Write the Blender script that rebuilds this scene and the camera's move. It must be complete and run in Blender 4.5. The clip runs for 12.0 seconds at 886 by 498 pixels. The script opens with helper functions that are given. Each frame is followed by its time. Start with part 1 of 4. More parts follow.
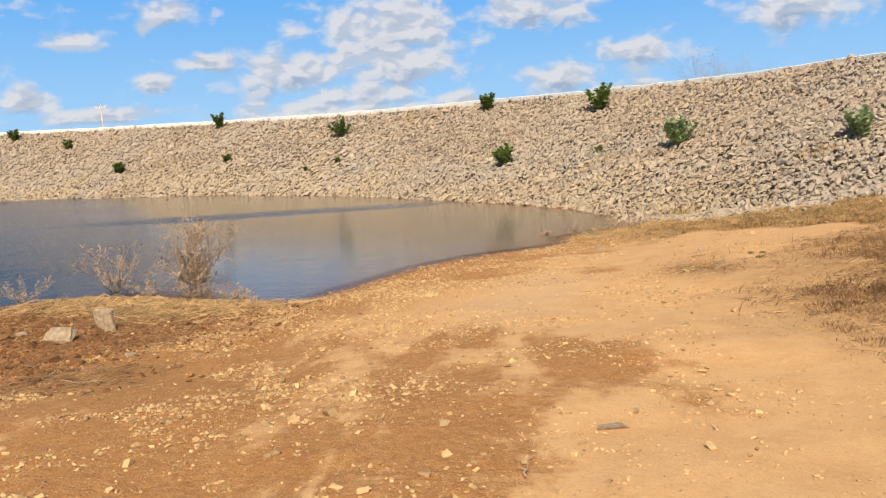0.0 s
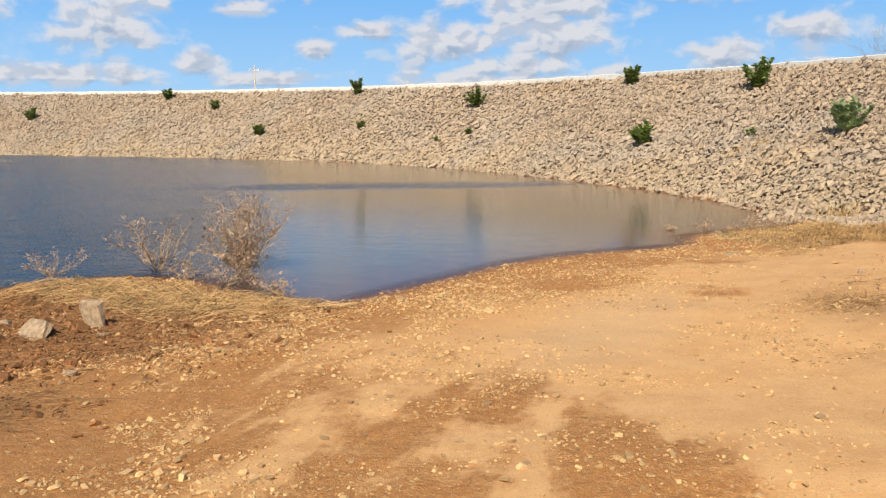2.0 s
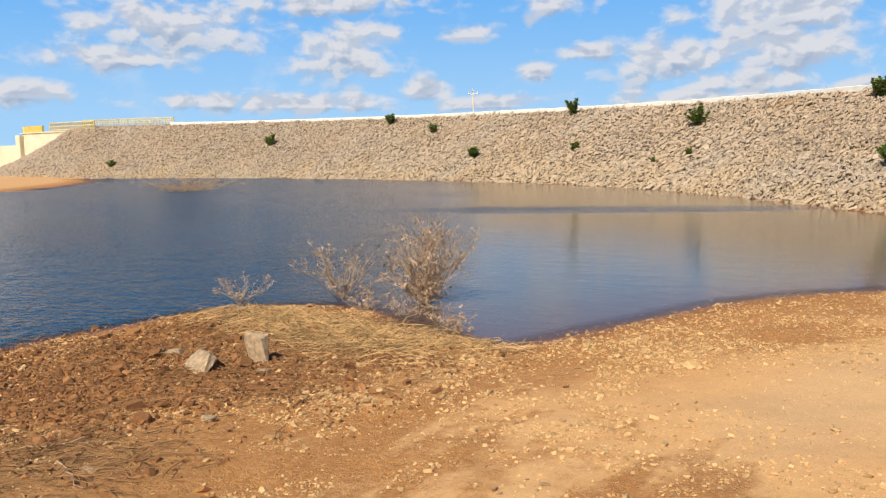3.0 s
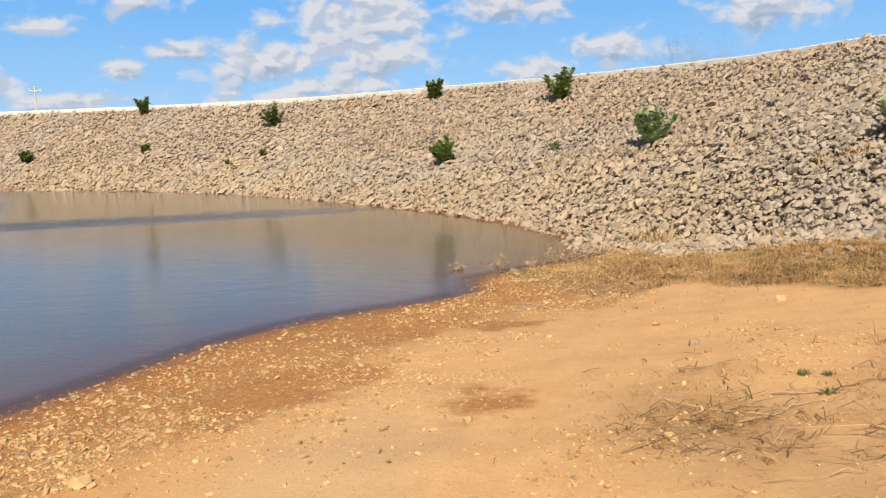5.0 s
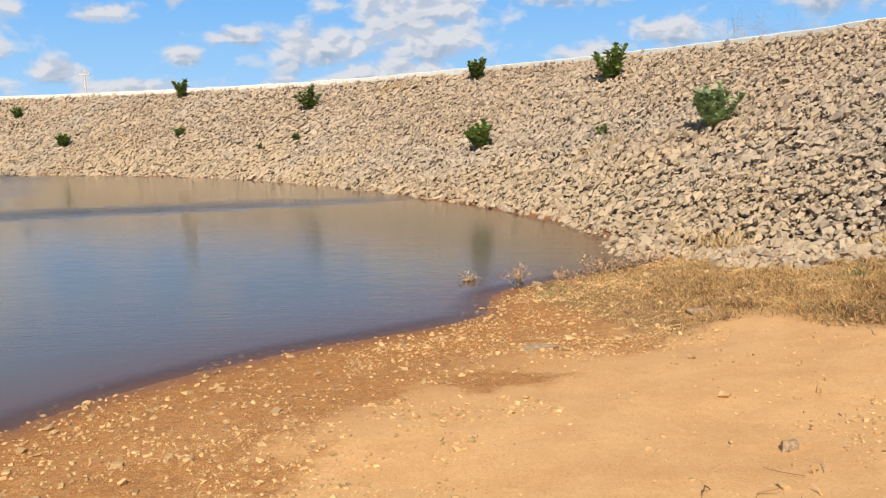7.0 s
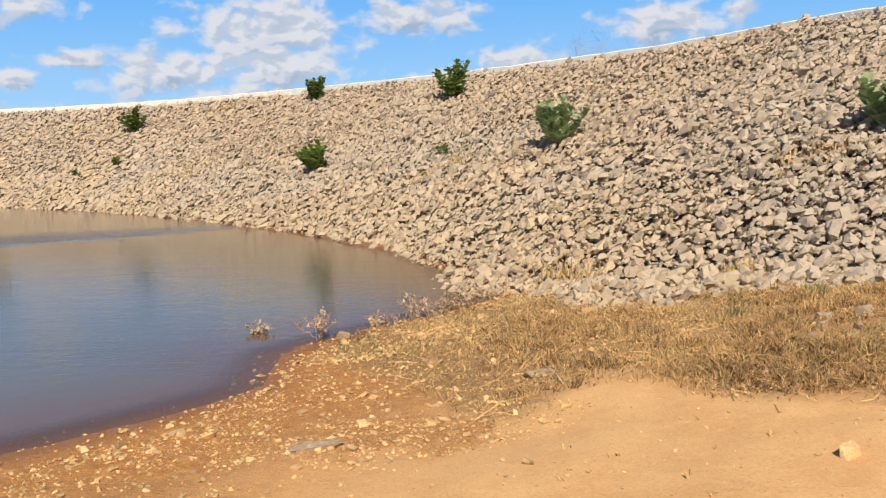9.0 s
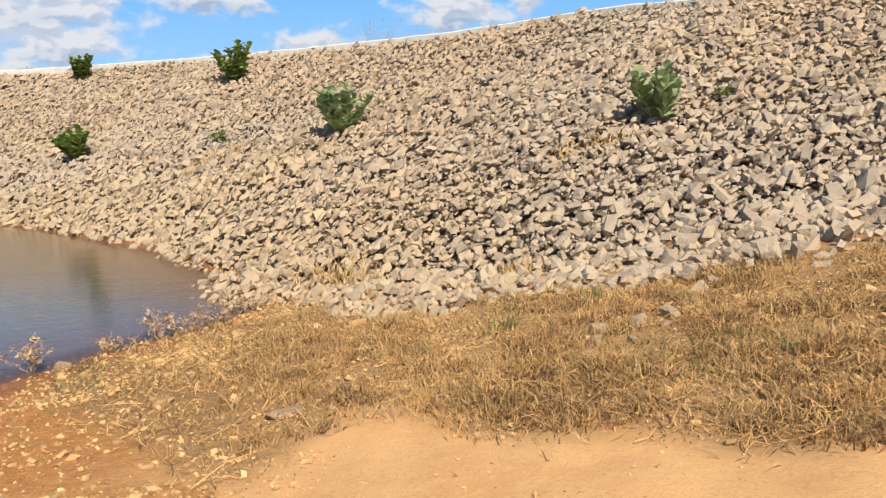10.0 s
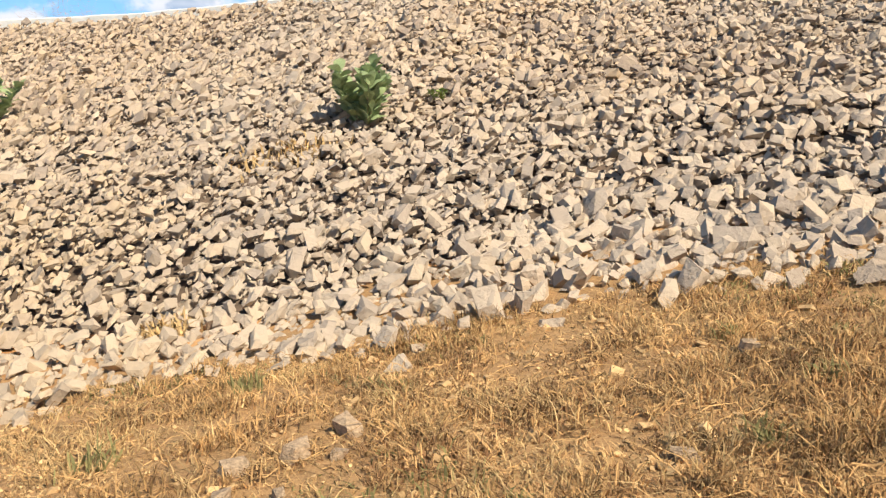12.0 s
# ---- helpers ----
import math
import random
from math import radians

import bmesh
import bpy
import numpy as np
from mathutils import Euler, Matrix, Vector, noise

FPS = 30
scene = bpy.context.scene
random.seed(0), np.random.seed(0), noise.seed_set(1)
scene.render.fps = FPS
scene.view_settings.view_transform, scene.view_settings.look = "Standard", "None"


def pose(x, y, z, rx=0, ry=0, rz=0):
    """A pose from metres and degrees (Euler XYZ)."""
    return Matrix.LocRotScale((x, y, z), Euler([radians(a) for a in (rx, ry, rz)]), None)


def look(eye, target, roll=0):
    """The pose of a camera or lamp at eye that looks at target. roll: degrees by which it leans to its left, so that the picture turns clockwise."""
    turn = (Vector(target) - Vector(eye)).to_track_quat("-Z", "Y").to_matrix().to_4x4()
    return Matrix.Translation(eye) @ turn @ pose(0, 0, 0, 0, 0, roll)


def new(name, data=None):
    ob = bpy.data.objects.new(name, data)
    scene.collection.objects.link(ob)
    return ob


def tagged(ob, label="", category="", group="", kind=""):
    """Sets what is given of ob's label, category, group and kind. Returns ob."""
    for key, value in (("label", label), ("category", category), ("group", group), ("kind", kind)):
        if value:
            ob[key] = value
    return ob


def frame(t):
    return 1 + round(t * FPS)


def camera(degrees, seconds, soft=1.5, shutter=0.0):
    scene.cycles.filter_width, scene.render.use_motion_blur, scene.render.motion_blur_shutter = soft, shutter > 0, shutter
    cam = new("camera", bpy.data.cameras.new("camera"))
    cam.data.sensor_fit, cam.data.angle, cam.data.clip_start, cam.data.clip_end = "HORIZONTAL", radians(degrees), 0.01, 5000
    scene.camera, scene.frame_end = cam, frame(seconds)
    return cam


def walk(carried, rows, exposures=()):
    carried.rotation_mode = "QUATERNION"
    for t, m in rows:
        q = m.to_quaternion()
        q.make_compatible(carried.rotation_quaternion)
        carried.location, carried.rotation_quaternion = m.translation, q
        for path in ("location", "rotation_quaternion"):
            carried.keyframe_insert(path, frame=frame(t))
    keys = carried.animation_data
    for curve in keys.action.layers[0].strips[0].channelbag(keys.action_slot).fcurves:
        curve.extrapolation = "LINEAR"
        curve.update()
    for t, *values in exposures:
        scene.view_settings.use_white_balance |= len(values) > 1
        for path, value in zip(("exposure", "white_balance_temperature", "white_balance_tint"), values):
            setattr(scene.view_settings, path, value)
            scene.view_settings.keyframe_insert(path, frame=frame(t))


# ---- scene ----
cam = camera(56.3, 12.0, 1.3)
PATH = [
    (0, (0.731, -0.882, 2.171), (0.556, 1.097, 1.941), -2.8),
    (0.5, (0.96, -0.166, 2.145), (0.922, 1.816, 1.882), -2.0),
    (1, (1.18, 0.492, 2.155), (1.137, 2.474, 1.889), -1.3),
    (1.5, (1.319, 1.109, 2.181), (0.934, 3.05, 1.894), -0.5),
    (2, (1.365, 1.78, 2.192), (0.851, 3.692, 1.906), -0.4),
    (2.5, (1.421, 2.351, 2.228), (0.563, 4.137, 1.962), -0.6),
    (3, (1.311, 2.984, 2.197), (0.316, 4.704, 1.968), -1.1),
    (3.5, (1.288, 3.755, 2.135), (0.479, 5.574, 1.945), -1.8),
    (3.7, (1.309, 4.057, 2.153), (0.552, 5.899, 1.969), -1.9),
    (5.3, (2.177, 6.441, 2.154), (2.121, 8.423, 1.895), -1.7),
    (5.5, (2.24, 6.716, 2.159), (2.169, 8.696, 1.891), -1.9),
    (6, (2.39, 7.375, 2.133), (2.238, 9.35, 1.858), -0.9),
    (6.5, (2.445, 8.142, 2.08), (2.182, 10.104, 1.8), -0.9),
    (6.7, (2.479, 8.435, 2.093), (2.232, 10.399, 1.812), -1.5),
    (8.3, (2.795, 10.491, 1.867), (2.592, 12.467, 1.634), -1.0),
    (8.5, (2.867, 10.721, 1.858), (2.634, 12.694, 1.634), -1.2),
    (9, (3.072, 11.275, 1.875), (3.176, 13.259, 1.648), -1.9),
    (9.5, (3.371, 11.748, 1.93), (3.794, 13.687, 1.682), -1.9),
    (10, (3.624, 12.195, 1.936), (4.193, 14.092, 1.661), -1.5),
    (10.4, (3.845, 12.557, 1.96), (4.512, 14.421, 1.676), -1.6),
    (10.5, (3.897, 12.648, 1.966), (4.62, 14.49, 1.678), -1.5),
    (10.9, (4.203, 12.991, 2.019), (5.106, 14.747, 1.7), -0.6),
    (11, (4.266, 13.082, 2.014), (5.184, 14.831, 1.696), -0.8),
    (11.5, (4.658, 13.581, 2.036), (5.707, 15.259, 1.744), -0.4),
    (12, (5.106, 14.016, 2.033), (6.239, 15.638, 1.74), -0.2),
]
walk(cam, [(t, look(*r)) for t, *r in PATH], ((0, 0.14), (9.5, 0.2), (10.5, 0.38), (12, 0.54)))


# ---- world, sun and exposure ----
SUN_EL, SUN_AZ = 44.0, 2.0  # degrees up; degrees by which shadows lean from +y towards -x
world = bpy.data.worlds.new("world")
scene.world = world
world.use_nodes = True
wn = world.node_tree.nodes
sky = wn.new("ShaderNodeTexSky")
sky.sky_type = "NISHITA"
sky.sun_disc = False
sky.sun_elevation = radians(SUN_EL)
sky.sun_rotation = radians(180 - SUN_AZ)
sky.air_density = 0.7
sky.dust_density = 0.3
wn["Background"].inputs["Strength"].default_value = 0.05
world.node_tree.links.new(sky.outputs["Color"], wn["Background"].inputs["Color"])

sun = new("sun", bpy.data.lights.new("sun", "SUN"))
sun.data.energy = 5.0
sun.data.angle = radians(0.53)
sun.data.color = (1.0, 0.91, 0.76)
ca, sa, ce, se = math.cos(radians(SUN_AZ)), math.sin(radians(SUN_AZ)), math.cos(radians(SUN_EL)), math.sin(radians(SUN_EL))
sun.matrix_basis = look((sa * ce * 50, -ca * ce * 50, se * 50), (0, 0, 0))


# ---- materials ----
def mat(name, rough=0.9):
    m = bpy.data.materials.new(name)
    m.use_nodes = True
    b = m.node_tree.nodes["Principled BSDF"]
    b.inputs["Roughness"].default_value = rough
    b.inputs["Specular IOR Level"].default_value = 0.25
    return m, m.node_tree, b


def node(nt, kind, **sets):
    n = nt.nodes.new(kind)
    for k, v in sets.items():
        if k == "op":
            n.operation = v
        elif k == "blend":
            n.blend_type = v
        elif k == "kind":
            n.data_type = v
    return n


def noise_tex(nt, scale, detail=4, rough=0.6, vec=None, distort=0.0):
    n = nt.nodes.new("ShaderNodeTexNoise")
    n.inputs["Scale"].default_value = scale
    n.inputs["Detail"].default_value = detail
    n.inputs["Roughness"].default_value = rough
    n.inputs["Distortion"].default_value = distort
    if vec is not None:
        nt.links.new(vec, n.inputs["Vector"])
    return n.outputs["Fac"]


def math_node(nt, op, a, b=None, clamp=False):
    n = nt.nodes.new("ShaderNodeMath")
    n.operation = op
    n.use_clamp = clamp
    for i, v in enumerate((a, b)):
        if v is None:
            continue
        if isinstance(v, (int, float)):
            n.inputs[i].default_value = v
        else:
            nt.links.new(v, n.inputs[i])
    return n.outputs[0]


def ramp(nt, fac, lo, hi, a=0.0, b=1.0):
    n = nt.nodes.new("ShaderNodeMapRange")
    n.interpolation_type = "SMOOTHSTEP"
    for k, v in zip(("From Min", "From Max", "To Min", "To Max"), (lo, hi, a, b)):
        n.inputs[k].default_value = v
    nt.links.new(fac, n.inputs["Value"])
    return n.outputs["Result"]


def mix(nt, fac, a, b, blend="MIX"):
    n = nt.nodes.new("ShaderNodeMix")
    n.data_type = "RGBA"
    n.blend_type = blend
    if isinstance(fac, (int, float)):
        n.inputs[0].default_value = fac
    else:
        nt.links.new(fac, n.inputs[0])
    for i, v in ((6, a), (7, b)):
        if isinstance(v, tuple):
            n.inputs[i].default_value = (*v, 1)
        else:
            nt.links.new(v, n.inputs[i])
    return n.outputs[2]


def bump(nt, b, height, strength, distance):
    n = nt.nodes.new("ShaderNodeBump")
    n.inputs["Strength"].default_value = strength
    n.inputs["Distance"].default_value = distance
    nt.links.new(height, n.inputs["Height"])
    nt.links.new(n.outputs["Normal"], b.inputs["Normal"])
    return n


def coords(nt):
    return nt.nodes.new("ShaderNodeTexCoord").outputs["Object"]


def attr(nt, name):
    n = nt.nodes.new("ShaderNodeAttribute")
    n.attribute_name = name
    return n.outputs["Fac"]


def ellipse(nt, vec, cx, cy, rx, ry, turn=0.0):
    """1 in the middle of a soft ellipse on the plan, 0 from its rim on."""
    n = nt.nodes.new("ShaderNodeMapping")
    n.vector_type = "TEXTURE"
    n.inputs["Location"].default_value = (cx, cy, 0)
    n.inputs["Rotation"].default_value = (0, 0, radians(turn))
    n.inputs["Scale"].default_value = (rx, ry, 1e6)
    nt.links.new(vec, n.inputs["Vector"])
    d = nt.nodes.new("ShaderNodeVectorMath")
    d.operation = "LENGTH"
    nt.links.new(n.outputs[0], d.inputs[0])
    return math_node(nt, "SUBTRACT", 1.0, d.outputs["Value"])


def stone_material(name, per_object=False, tint=(0.99, 1, 1.05)):
    m, nt, b = mat(name, 0.88)
    co = nt.nodes.new("ShaderNodeNewGeometry").outputs["Position"]
    if per_object:
        rnd = nt.nodes.new("ShaderNodeObjectInfo").outputs["Random"]
    else:
        rnd = nt.nodes.new("ShaderNodeNewGeometry").outputs["Random Per Island"]
    cr = nt.nodes.new("ShaderNodeValToRGB")
    el = cr.color_ramp.elements
    tones = ((0.0, (0.21, 0.165, 0.13)), (0.14, (0.36, 0.265, 0.19)), (0.4, (0.54, 0.415, 0.285)), (0.7, (0.49, 0.37, 0.255)),
             (0.88, (0.56, 0.40, 0.24)), (1.0, (0.62, 0.47, 0.33)))
    while len(el) < len(tones):
        el.new(0.5)
    for e, (p, c) in zip(el, tones):
        e.position, e.color = p, (*[v * t for v, t in zip(c, tint)], 1)
    nt.links.new(rnd, cr.inputs[0])
    fine = noise_tex(nt, 26, 5, 0.7, co)
    broad = noise_tex(nt, 3.0, 3, 0.6, co)
    zone = ramp(nt, noise_tex(nt, 0.16, 2, 0.5, co), 0.38, 0.66)
    c = mix(nt, ramp(nt, fine, 0.3, 0.75), cr.outputs[0], (0.43, 0.34, 0.24), "MIX")
    c2 = mix(nt, 0.5, cr.outputs[0], c)
    c3 = mix(nt, ramp(nt, broad, 0.5, 0.75, 0, 0.45), c2, (0.52, 0.40, 0.25))
    c4 = mix(nt, math_node(nt, "MULTIPLY", zone, 0.35), c3, (0.47, 0.41, 0.34))
    sepz = nt.nodes.new("ShaderNodeSeparateXYZ")
    nt.links.new(nt.nodes.new("ShaderNodeNewGeometry").outputs["Position"], sepz.inputs[0])
    silt = math_node(nt, "ADD", sepz.outputs["Z"], math_node(nt, "MULTIPLY", math_node(nt, "SUBTRACT", zone, 0.5), 1.4))
    c5 = mix(nt, ramp(nt, silt, 0.2, 2.0, 0.22, 0), c4, (0.64, 0.48, 0.28))  # yellow silt left by high water
    nt.links.new(c5, b.inputs["Base Color"])
    rough = noise_tex(nt, 9, 4, 0.6, co)
    bump(nt, b, math_node(nt, "ADD", math_node(nt, "MULTIPLY", fine, 0.5), rough), 1.0, 0.035)
    return m


M_STONE = stone_material("riprap_stone")
M_STONE_ONE = stone_material("riprap_stone_single", True)


def ground_material():
    m, nt, b = mat("sandy_earth", 0.95)
    co = coords(nt)
    shore = attr(nt, "shore")
    n1 = noise_tex(nt, 0.55, 5, 0.62, co, 0.4)
    n2 = noise_tex(nt, 2.4, 5, 0.65, co)
    n3 = noise_tex(nt, 11, 5, 0.7, co)
    n4 = noise_tex(nt, 60, 3, 0.7, co)
    sand = mix(nt, ramp(nt, n2, 0.3, 0.7), (0.70, 0.41, 0.185), (0.62, 0.34, 0.145))
    sand = mix(nt, ramp(nt, n3, 0.45, 0.8, 0, 0.5), sand, (0.75, 0.46, 0.21))
    brown = mix(nt, ramp(nt, n3, 0.3, 0.7), (0.54, 0.24, 0.068), (0.38, 0.15, 0.04))
    stains = None
    for cx, cy, rx, ry, turn, weight in ((0.15, 4.6, 0.75, 2.3, 8, 1.0), (1.35, 5.7, 0.5, 1.5, 20, 1.0), (0.25, 7.3, 0.45, 1.0, 0, 0.9), (-3.6, 6.6, 2.9, 3.6, 0, 1.5),
                                         (2.1, 15.25, 0.75, 0.45, 10, 1.0), (1.9, 12.0, 0.5, 0.5, 0, 0.7), (2.9, 16.5, 0.9, 0.6, 0, 0.8), (-1.6, 3.4, 1.7, 2.8, 0, 1.2),
                                         (0.2, 12.8, 0.9, 1.8, -32, 0.9), (1.0, 14.9, 0.6, 1.4, -40, 0.9), (-5.5, 8.5, 3.2, 3.2, 0, 1.0)):
        e = math_node(nt, "MULTIPLY", ellipse(nt, co, cx, cy, rx, ry, turn), weight)
        stains = e if stains is None else math_node(nt, "MAXIMUM", stains, e)
    st = math_node(nt, "ADD", stains, math_node(nt, "MULTIPLY", math_node(nt, "SUBTRACT", n2, 0.5), 1.6))
    st = math_node(nt, "ADD", st, math_node(nt, "MULTIPLY", math_node(nt, "SUBTRACT", n1, 0.5), 1.2))
    st = math_node(nt, "ADD", st, math_node(nt, "MULTIPLY", math_node(nt, "SUBTRACT", n3, 0.5), 0.7))
    tr = nt.nodes.new("ShaderNodeMapping")  # worn streaks along the way that people and cars take
    tr.inputs["Rotation"].default_value = (0, 0, radians(10))
    tr.inputs["Scale"].default_value = (1.9, 0.42, 1)
    nt.links.new(co, tr.inputs["Vector"])
    worn = noise_tex(nt, 1.0, 6, 0.68, tr.outputs[0], 0.5)
    way = ramp(nt, ellipse(nt, co, -1.2, 6.0, 4.6, 7.5, 6), 0.0, 0.5)
    st = math_node(nt, "ADD", st, math_node(nt, "MULTIPLY", math_node(nt, "MULTIPLY", math_node(nt, "SUBTRACT", worn, 0.445), 3.0), way))
    st = ramp(nt, st, -0.02, 0.6)
    strip = math_node(nt, "ADD", shore, math_node(nt, "MULTIPLY", math_node(nt, "SUBTRACT", n2, 0.5), 2.6))
    strip = ramp(nt, strip, 0.8, 2.9, 1, 0)
    allbrown = math_node(nt, "MAXIMUM", math_node(nt, "MULTIPLY", st, 0.85), math_node(nt, "MULTIPLY", strip, 0.92))
    c = mix(nt, allbrown, sand, brown)
    pale = ramp(nt, math_node(nt, "ADD", ellipse(nt, co, 0.9, 10.2, 1.1, 3.2, -14), math_node(nt, "MULTIPLY", n2, 0.5)), 0.3, 1.0, 0, 0.45)
    c = mix(nt, pale, c, (0.60, 0.40, 0.22))
    grav = ramp(nt, noise_tex(nt, 34, 3, 0.6, co), 0.55, 0.66, 0, 0.6)
    c = mix(nt, math_node(nt, "MULTIPLY", grav, allbrown), c, (0.62, 0.42, 0.22))
    litter = attr(nt, "litter")
    c = mix(nt, math_node(nt, "MULTIPLY", litter, ramp(nt, n3, 0.25, 0.6, 0.55, 1.0)), c, mix(nt, ramp(nt, n4, 0.3, 0.7), (0.22, 0.125, 0.055), (0.43, 0.27, 0.125)))
    c = mix(nt, ramp(nt, n4, 0.48, 0.72, 0, 0.4), c, (0.36, 0.17, 0.06))
    c = mix(nt, ramp(nt, noise_tex(nt, 27, 4, 0.7, co), 0.56, 0.72, 0, 0.5), c, (0.74, 0.50, 0.25))
    wet = ramp(nt, math_node(nt, "ADD", shore, math_node(nt, "MULTIPLY", math_node(nt, "SUBTRACT", n3, 0.5), 0.5)), 0.1, 0.45, 1, 0)
    c = mix(nt, wet, c, (0.33, 0.135, 0.042))
    nt.links.new(c, b.inputs["Base Color"])
    nt.links.new(math_node(nt, "SUBTRACT", 0.95, math_node(nt, "MULTIPLY", wet, 0.45)), b.inputs["Roughness"])
    h = math_node(nt, "ADD", math_node(nt, "MULTIPLY", n3, 0.7), math_node(nt, "MULTIPLY", n4, 0.3))
    nt.links.new(ramp(nt, allbrown, 0.0, 0.8, 0.35, 1.0), bump(nt, b, h, 1.0, 0.05).inputs["Strength"])
    return m


M_GROUND = ground_material()


def water_material():
    m, nt, b = mat("muddy_water", 0.10)
    co = coords(nt)
    depth = attr(nt, "depth")
    b.inputs["IOR"].default_value = 1.33
    b.inputs["Specular IOR Level"].default_value = 0.34
    murk_and_sky = mix(nt, ramp(nt, noise_tex(nt, 0.12, 3, 0.5, co), 0.35, 0.65), (0.150, 0.115, 0.072), (0.125, 0.100, 0.066))
    cloudy = math_node(nt, "ADD", depth, math_node(nt, "MULTIPLY", math_node(nt, "SUBTRACT", noise_tex(nt, 0.9, 4, 0.6, co), 0.5), 0.12))
    murk_and_sky = mix(nt, ramp(nt, cloudy, 0.0, 0.26, 0.95, 0), murk_and_sky, (0.145, 0.070, 0.029))
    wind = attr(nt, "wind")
    # Reflected blue sky of the ruffled water, put into the base colour.
    murk_and_sky = mix(nt, wind, murk_and_sky, (0.002, 0.062, 0.15))
    # Real reflection is cut back where that blue is painted.
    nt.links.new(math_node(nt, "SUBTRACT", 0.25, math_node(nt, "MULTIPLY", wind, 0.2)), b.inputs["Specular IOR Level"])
    nt.links.new(murk_and_sky, b.inputs["Base Color"])
    nt.links.new(ramp(nt, depth, 0.0, 0.07, 0.4, 1.0), b.inputs["Alpha"])
    st = nt.nodes.new("ShaderNodeMapping")
    st.inputs["Scale"].default_value = (0.7, 1.5, 1)
    st.inputs["Rotation"].default_value = (0, 0, radians(20))
    nt.links.new(co, st.inputs["Vector"])
    fine = noise_tex(nt, 5.5, 3, 0.6, st.outputs[0])
    mid = noise_tex(nt, 1.5, 3, 0.5, st.outputs[0])
    gust = ramp(nt, noise_tex(nt, 0.09, 2, 0.5, st.outputs[0]), 0.4, 0.62, 0.45, 1.0)
    amp = math_node(nt, "ADD", math_node(nt, "MULTIPLY", math_node(nt, "MULTIPLY", wind, gust), 1.1), 0.012)
    h = math_node(nt, "ADD", math_node(nt, "MULTIPLY", fine, 0.55), math_node(nt, "MULTIPLY", mid, 0.6))
    bump(nt, b, math_node(nt, "MULTIPLY", h, amp), 1.0, 0.5)
    return m


M_WATER = water_material()


def plain(name, base, rough=0.9, spread=0.25, scale=20.0, per_island=False, per_object=False, strength=0.3, translucent=0.0):
    """A surface of one colour with grain, blotches and some spread from piece to piece."""
    m, nt, b = mat(name, rough)
    co = coords(nt)
    dark = tuple(v * (1 - spread) for v in base)
    light = tuple(min(1, v * (1 + spread)) for v in base)
    c = mix(nt, ramp(nt, noise_tex(nt, scale, 5, 0.65, co), 0.3, 0.7), dark, light)
    if per_island or per_object:
        if per_island:
            rnd = nt.nodes.new("ShaderNodeNewGeometry").outputs["Random Per Island"]
        else:
            rnd = nt.nodes.new("ShaderNodeObjectInfo").outputs["Random"]
        c = mix(nt, 0.55, c, mix(nt, rnd, tuple(v * (1 - 1.6 * spread) for v in base), light))
    nt.links.new(c, b.inputs["Base Color"])
    bump(nt, b, noise_tex(nt, scale * 3, 4, 0.6, co), strength, 0.01)
    if translucent:
        b.inputs["Transmission Weight"].default_value = 0.0
        t = nt.nodes.new("ShaderNodeBsdfTranslucent")
        s = nt.nodes.new("ShaderNodeMixShader")
        s.inputs[0].default_value = translucent
        nt.links.new(c, t.inputs["Color"])
        nt.links.new(b.outputs[0], s.inputs[1])
        nt.links.new(t.outputs[0], s.inputs[2])
        nt.links.new(s.outputs[0], nt.nodes["Material Output"].inputs["Surface"])
    return m


M_LEAF = plain("grey_green_leaf", (0.29, 0.37, 0.105), 0.65, 0.35, 9, per_island=True, translucent=0.28)
M_LEAF_ONE = plain("grey_green_leaf_single", (0.37, 0.45, 0.22), 0.6, 0.3, 9, per_object=True, translucent=0.25)
M_LEAF_FAR = plain("dark_green_leaf", (0.22, 0.28, 0.08), 0.75, 0.35, 9, per_island=True, translucent=0.2)
M_STEM = plain("pale_green_stem", (0.27, 0.26, 0.15), 0.85, 0.25, 30)
M_TWIG = plain("dry_twig", (0.50, 0.35, 0.23), 0.9, 0.3, 25, per_island=True)
M_TWIG_FINE = plain("dry_brush", (0.26, 0.14, 0.063), 0.9, 0.45, 3, per_island=True)
M_STRAW = plain("dry_grass", (0.50, 0.30, 0.125), 0.9, 0.6, 3, per_island=True)
M_STRAW_MAT = plain("matted_straw", (0.54, 0.31, 0.12), 0.9, 0.55, 3, per_island=True)
M_STRAW_LONG = plain("straw_strands", (0.48, 0.30, 0.135), 0.85, 0.6, 3, per_island=True)
M_STRAW_PALE = plain("pale_straw", (0.56, 0.38, 0.175), 0.9, 0.45, 3, per_island=True)
M_GREEN_GRASS = plain("green_weed", (0.31, 0.28, 0.115), 0.85, 0.35, 5, per_island=True, translucent=0.38)
M_PEBBLE = plain("pale_pebble", (0.60, 0.39, 0.185), 0.9, 0.4, 14, per_island=True)
M_PEBBLE_ONE = plain("pale_stone_single", (0.50, 0.325, 0.17), 0.9, 0.35, 9, per_object=True)
M_CLOD = plain("red_earth_clod", (0.28, 0.13, 0.052), 0.95, 0.45, 12, per_island=True)
M_ROCK = plain("brown_grey_rock", (0.42, 0.30, 0.19), 0.9, 0.35, 6, strength=0.9)
M_WHITE = plain("whitewash", (0.80, 0.78, 0.72), 0.85, 0.08, 3)
M_CONCRETE = plain("cream_concrete", (0.74, 0.66, 0.50), 0.9, 0.10, 0.5)
M_YELLOW = plain("yellow_paint", (0.62, 0.49, 0.13), 0.7, 0.2, 2)
M_YELLOW_PALE = plain("faded_yellow_paint", (0.66, 0.56, 0.26), 0.8, 0.15, 2)
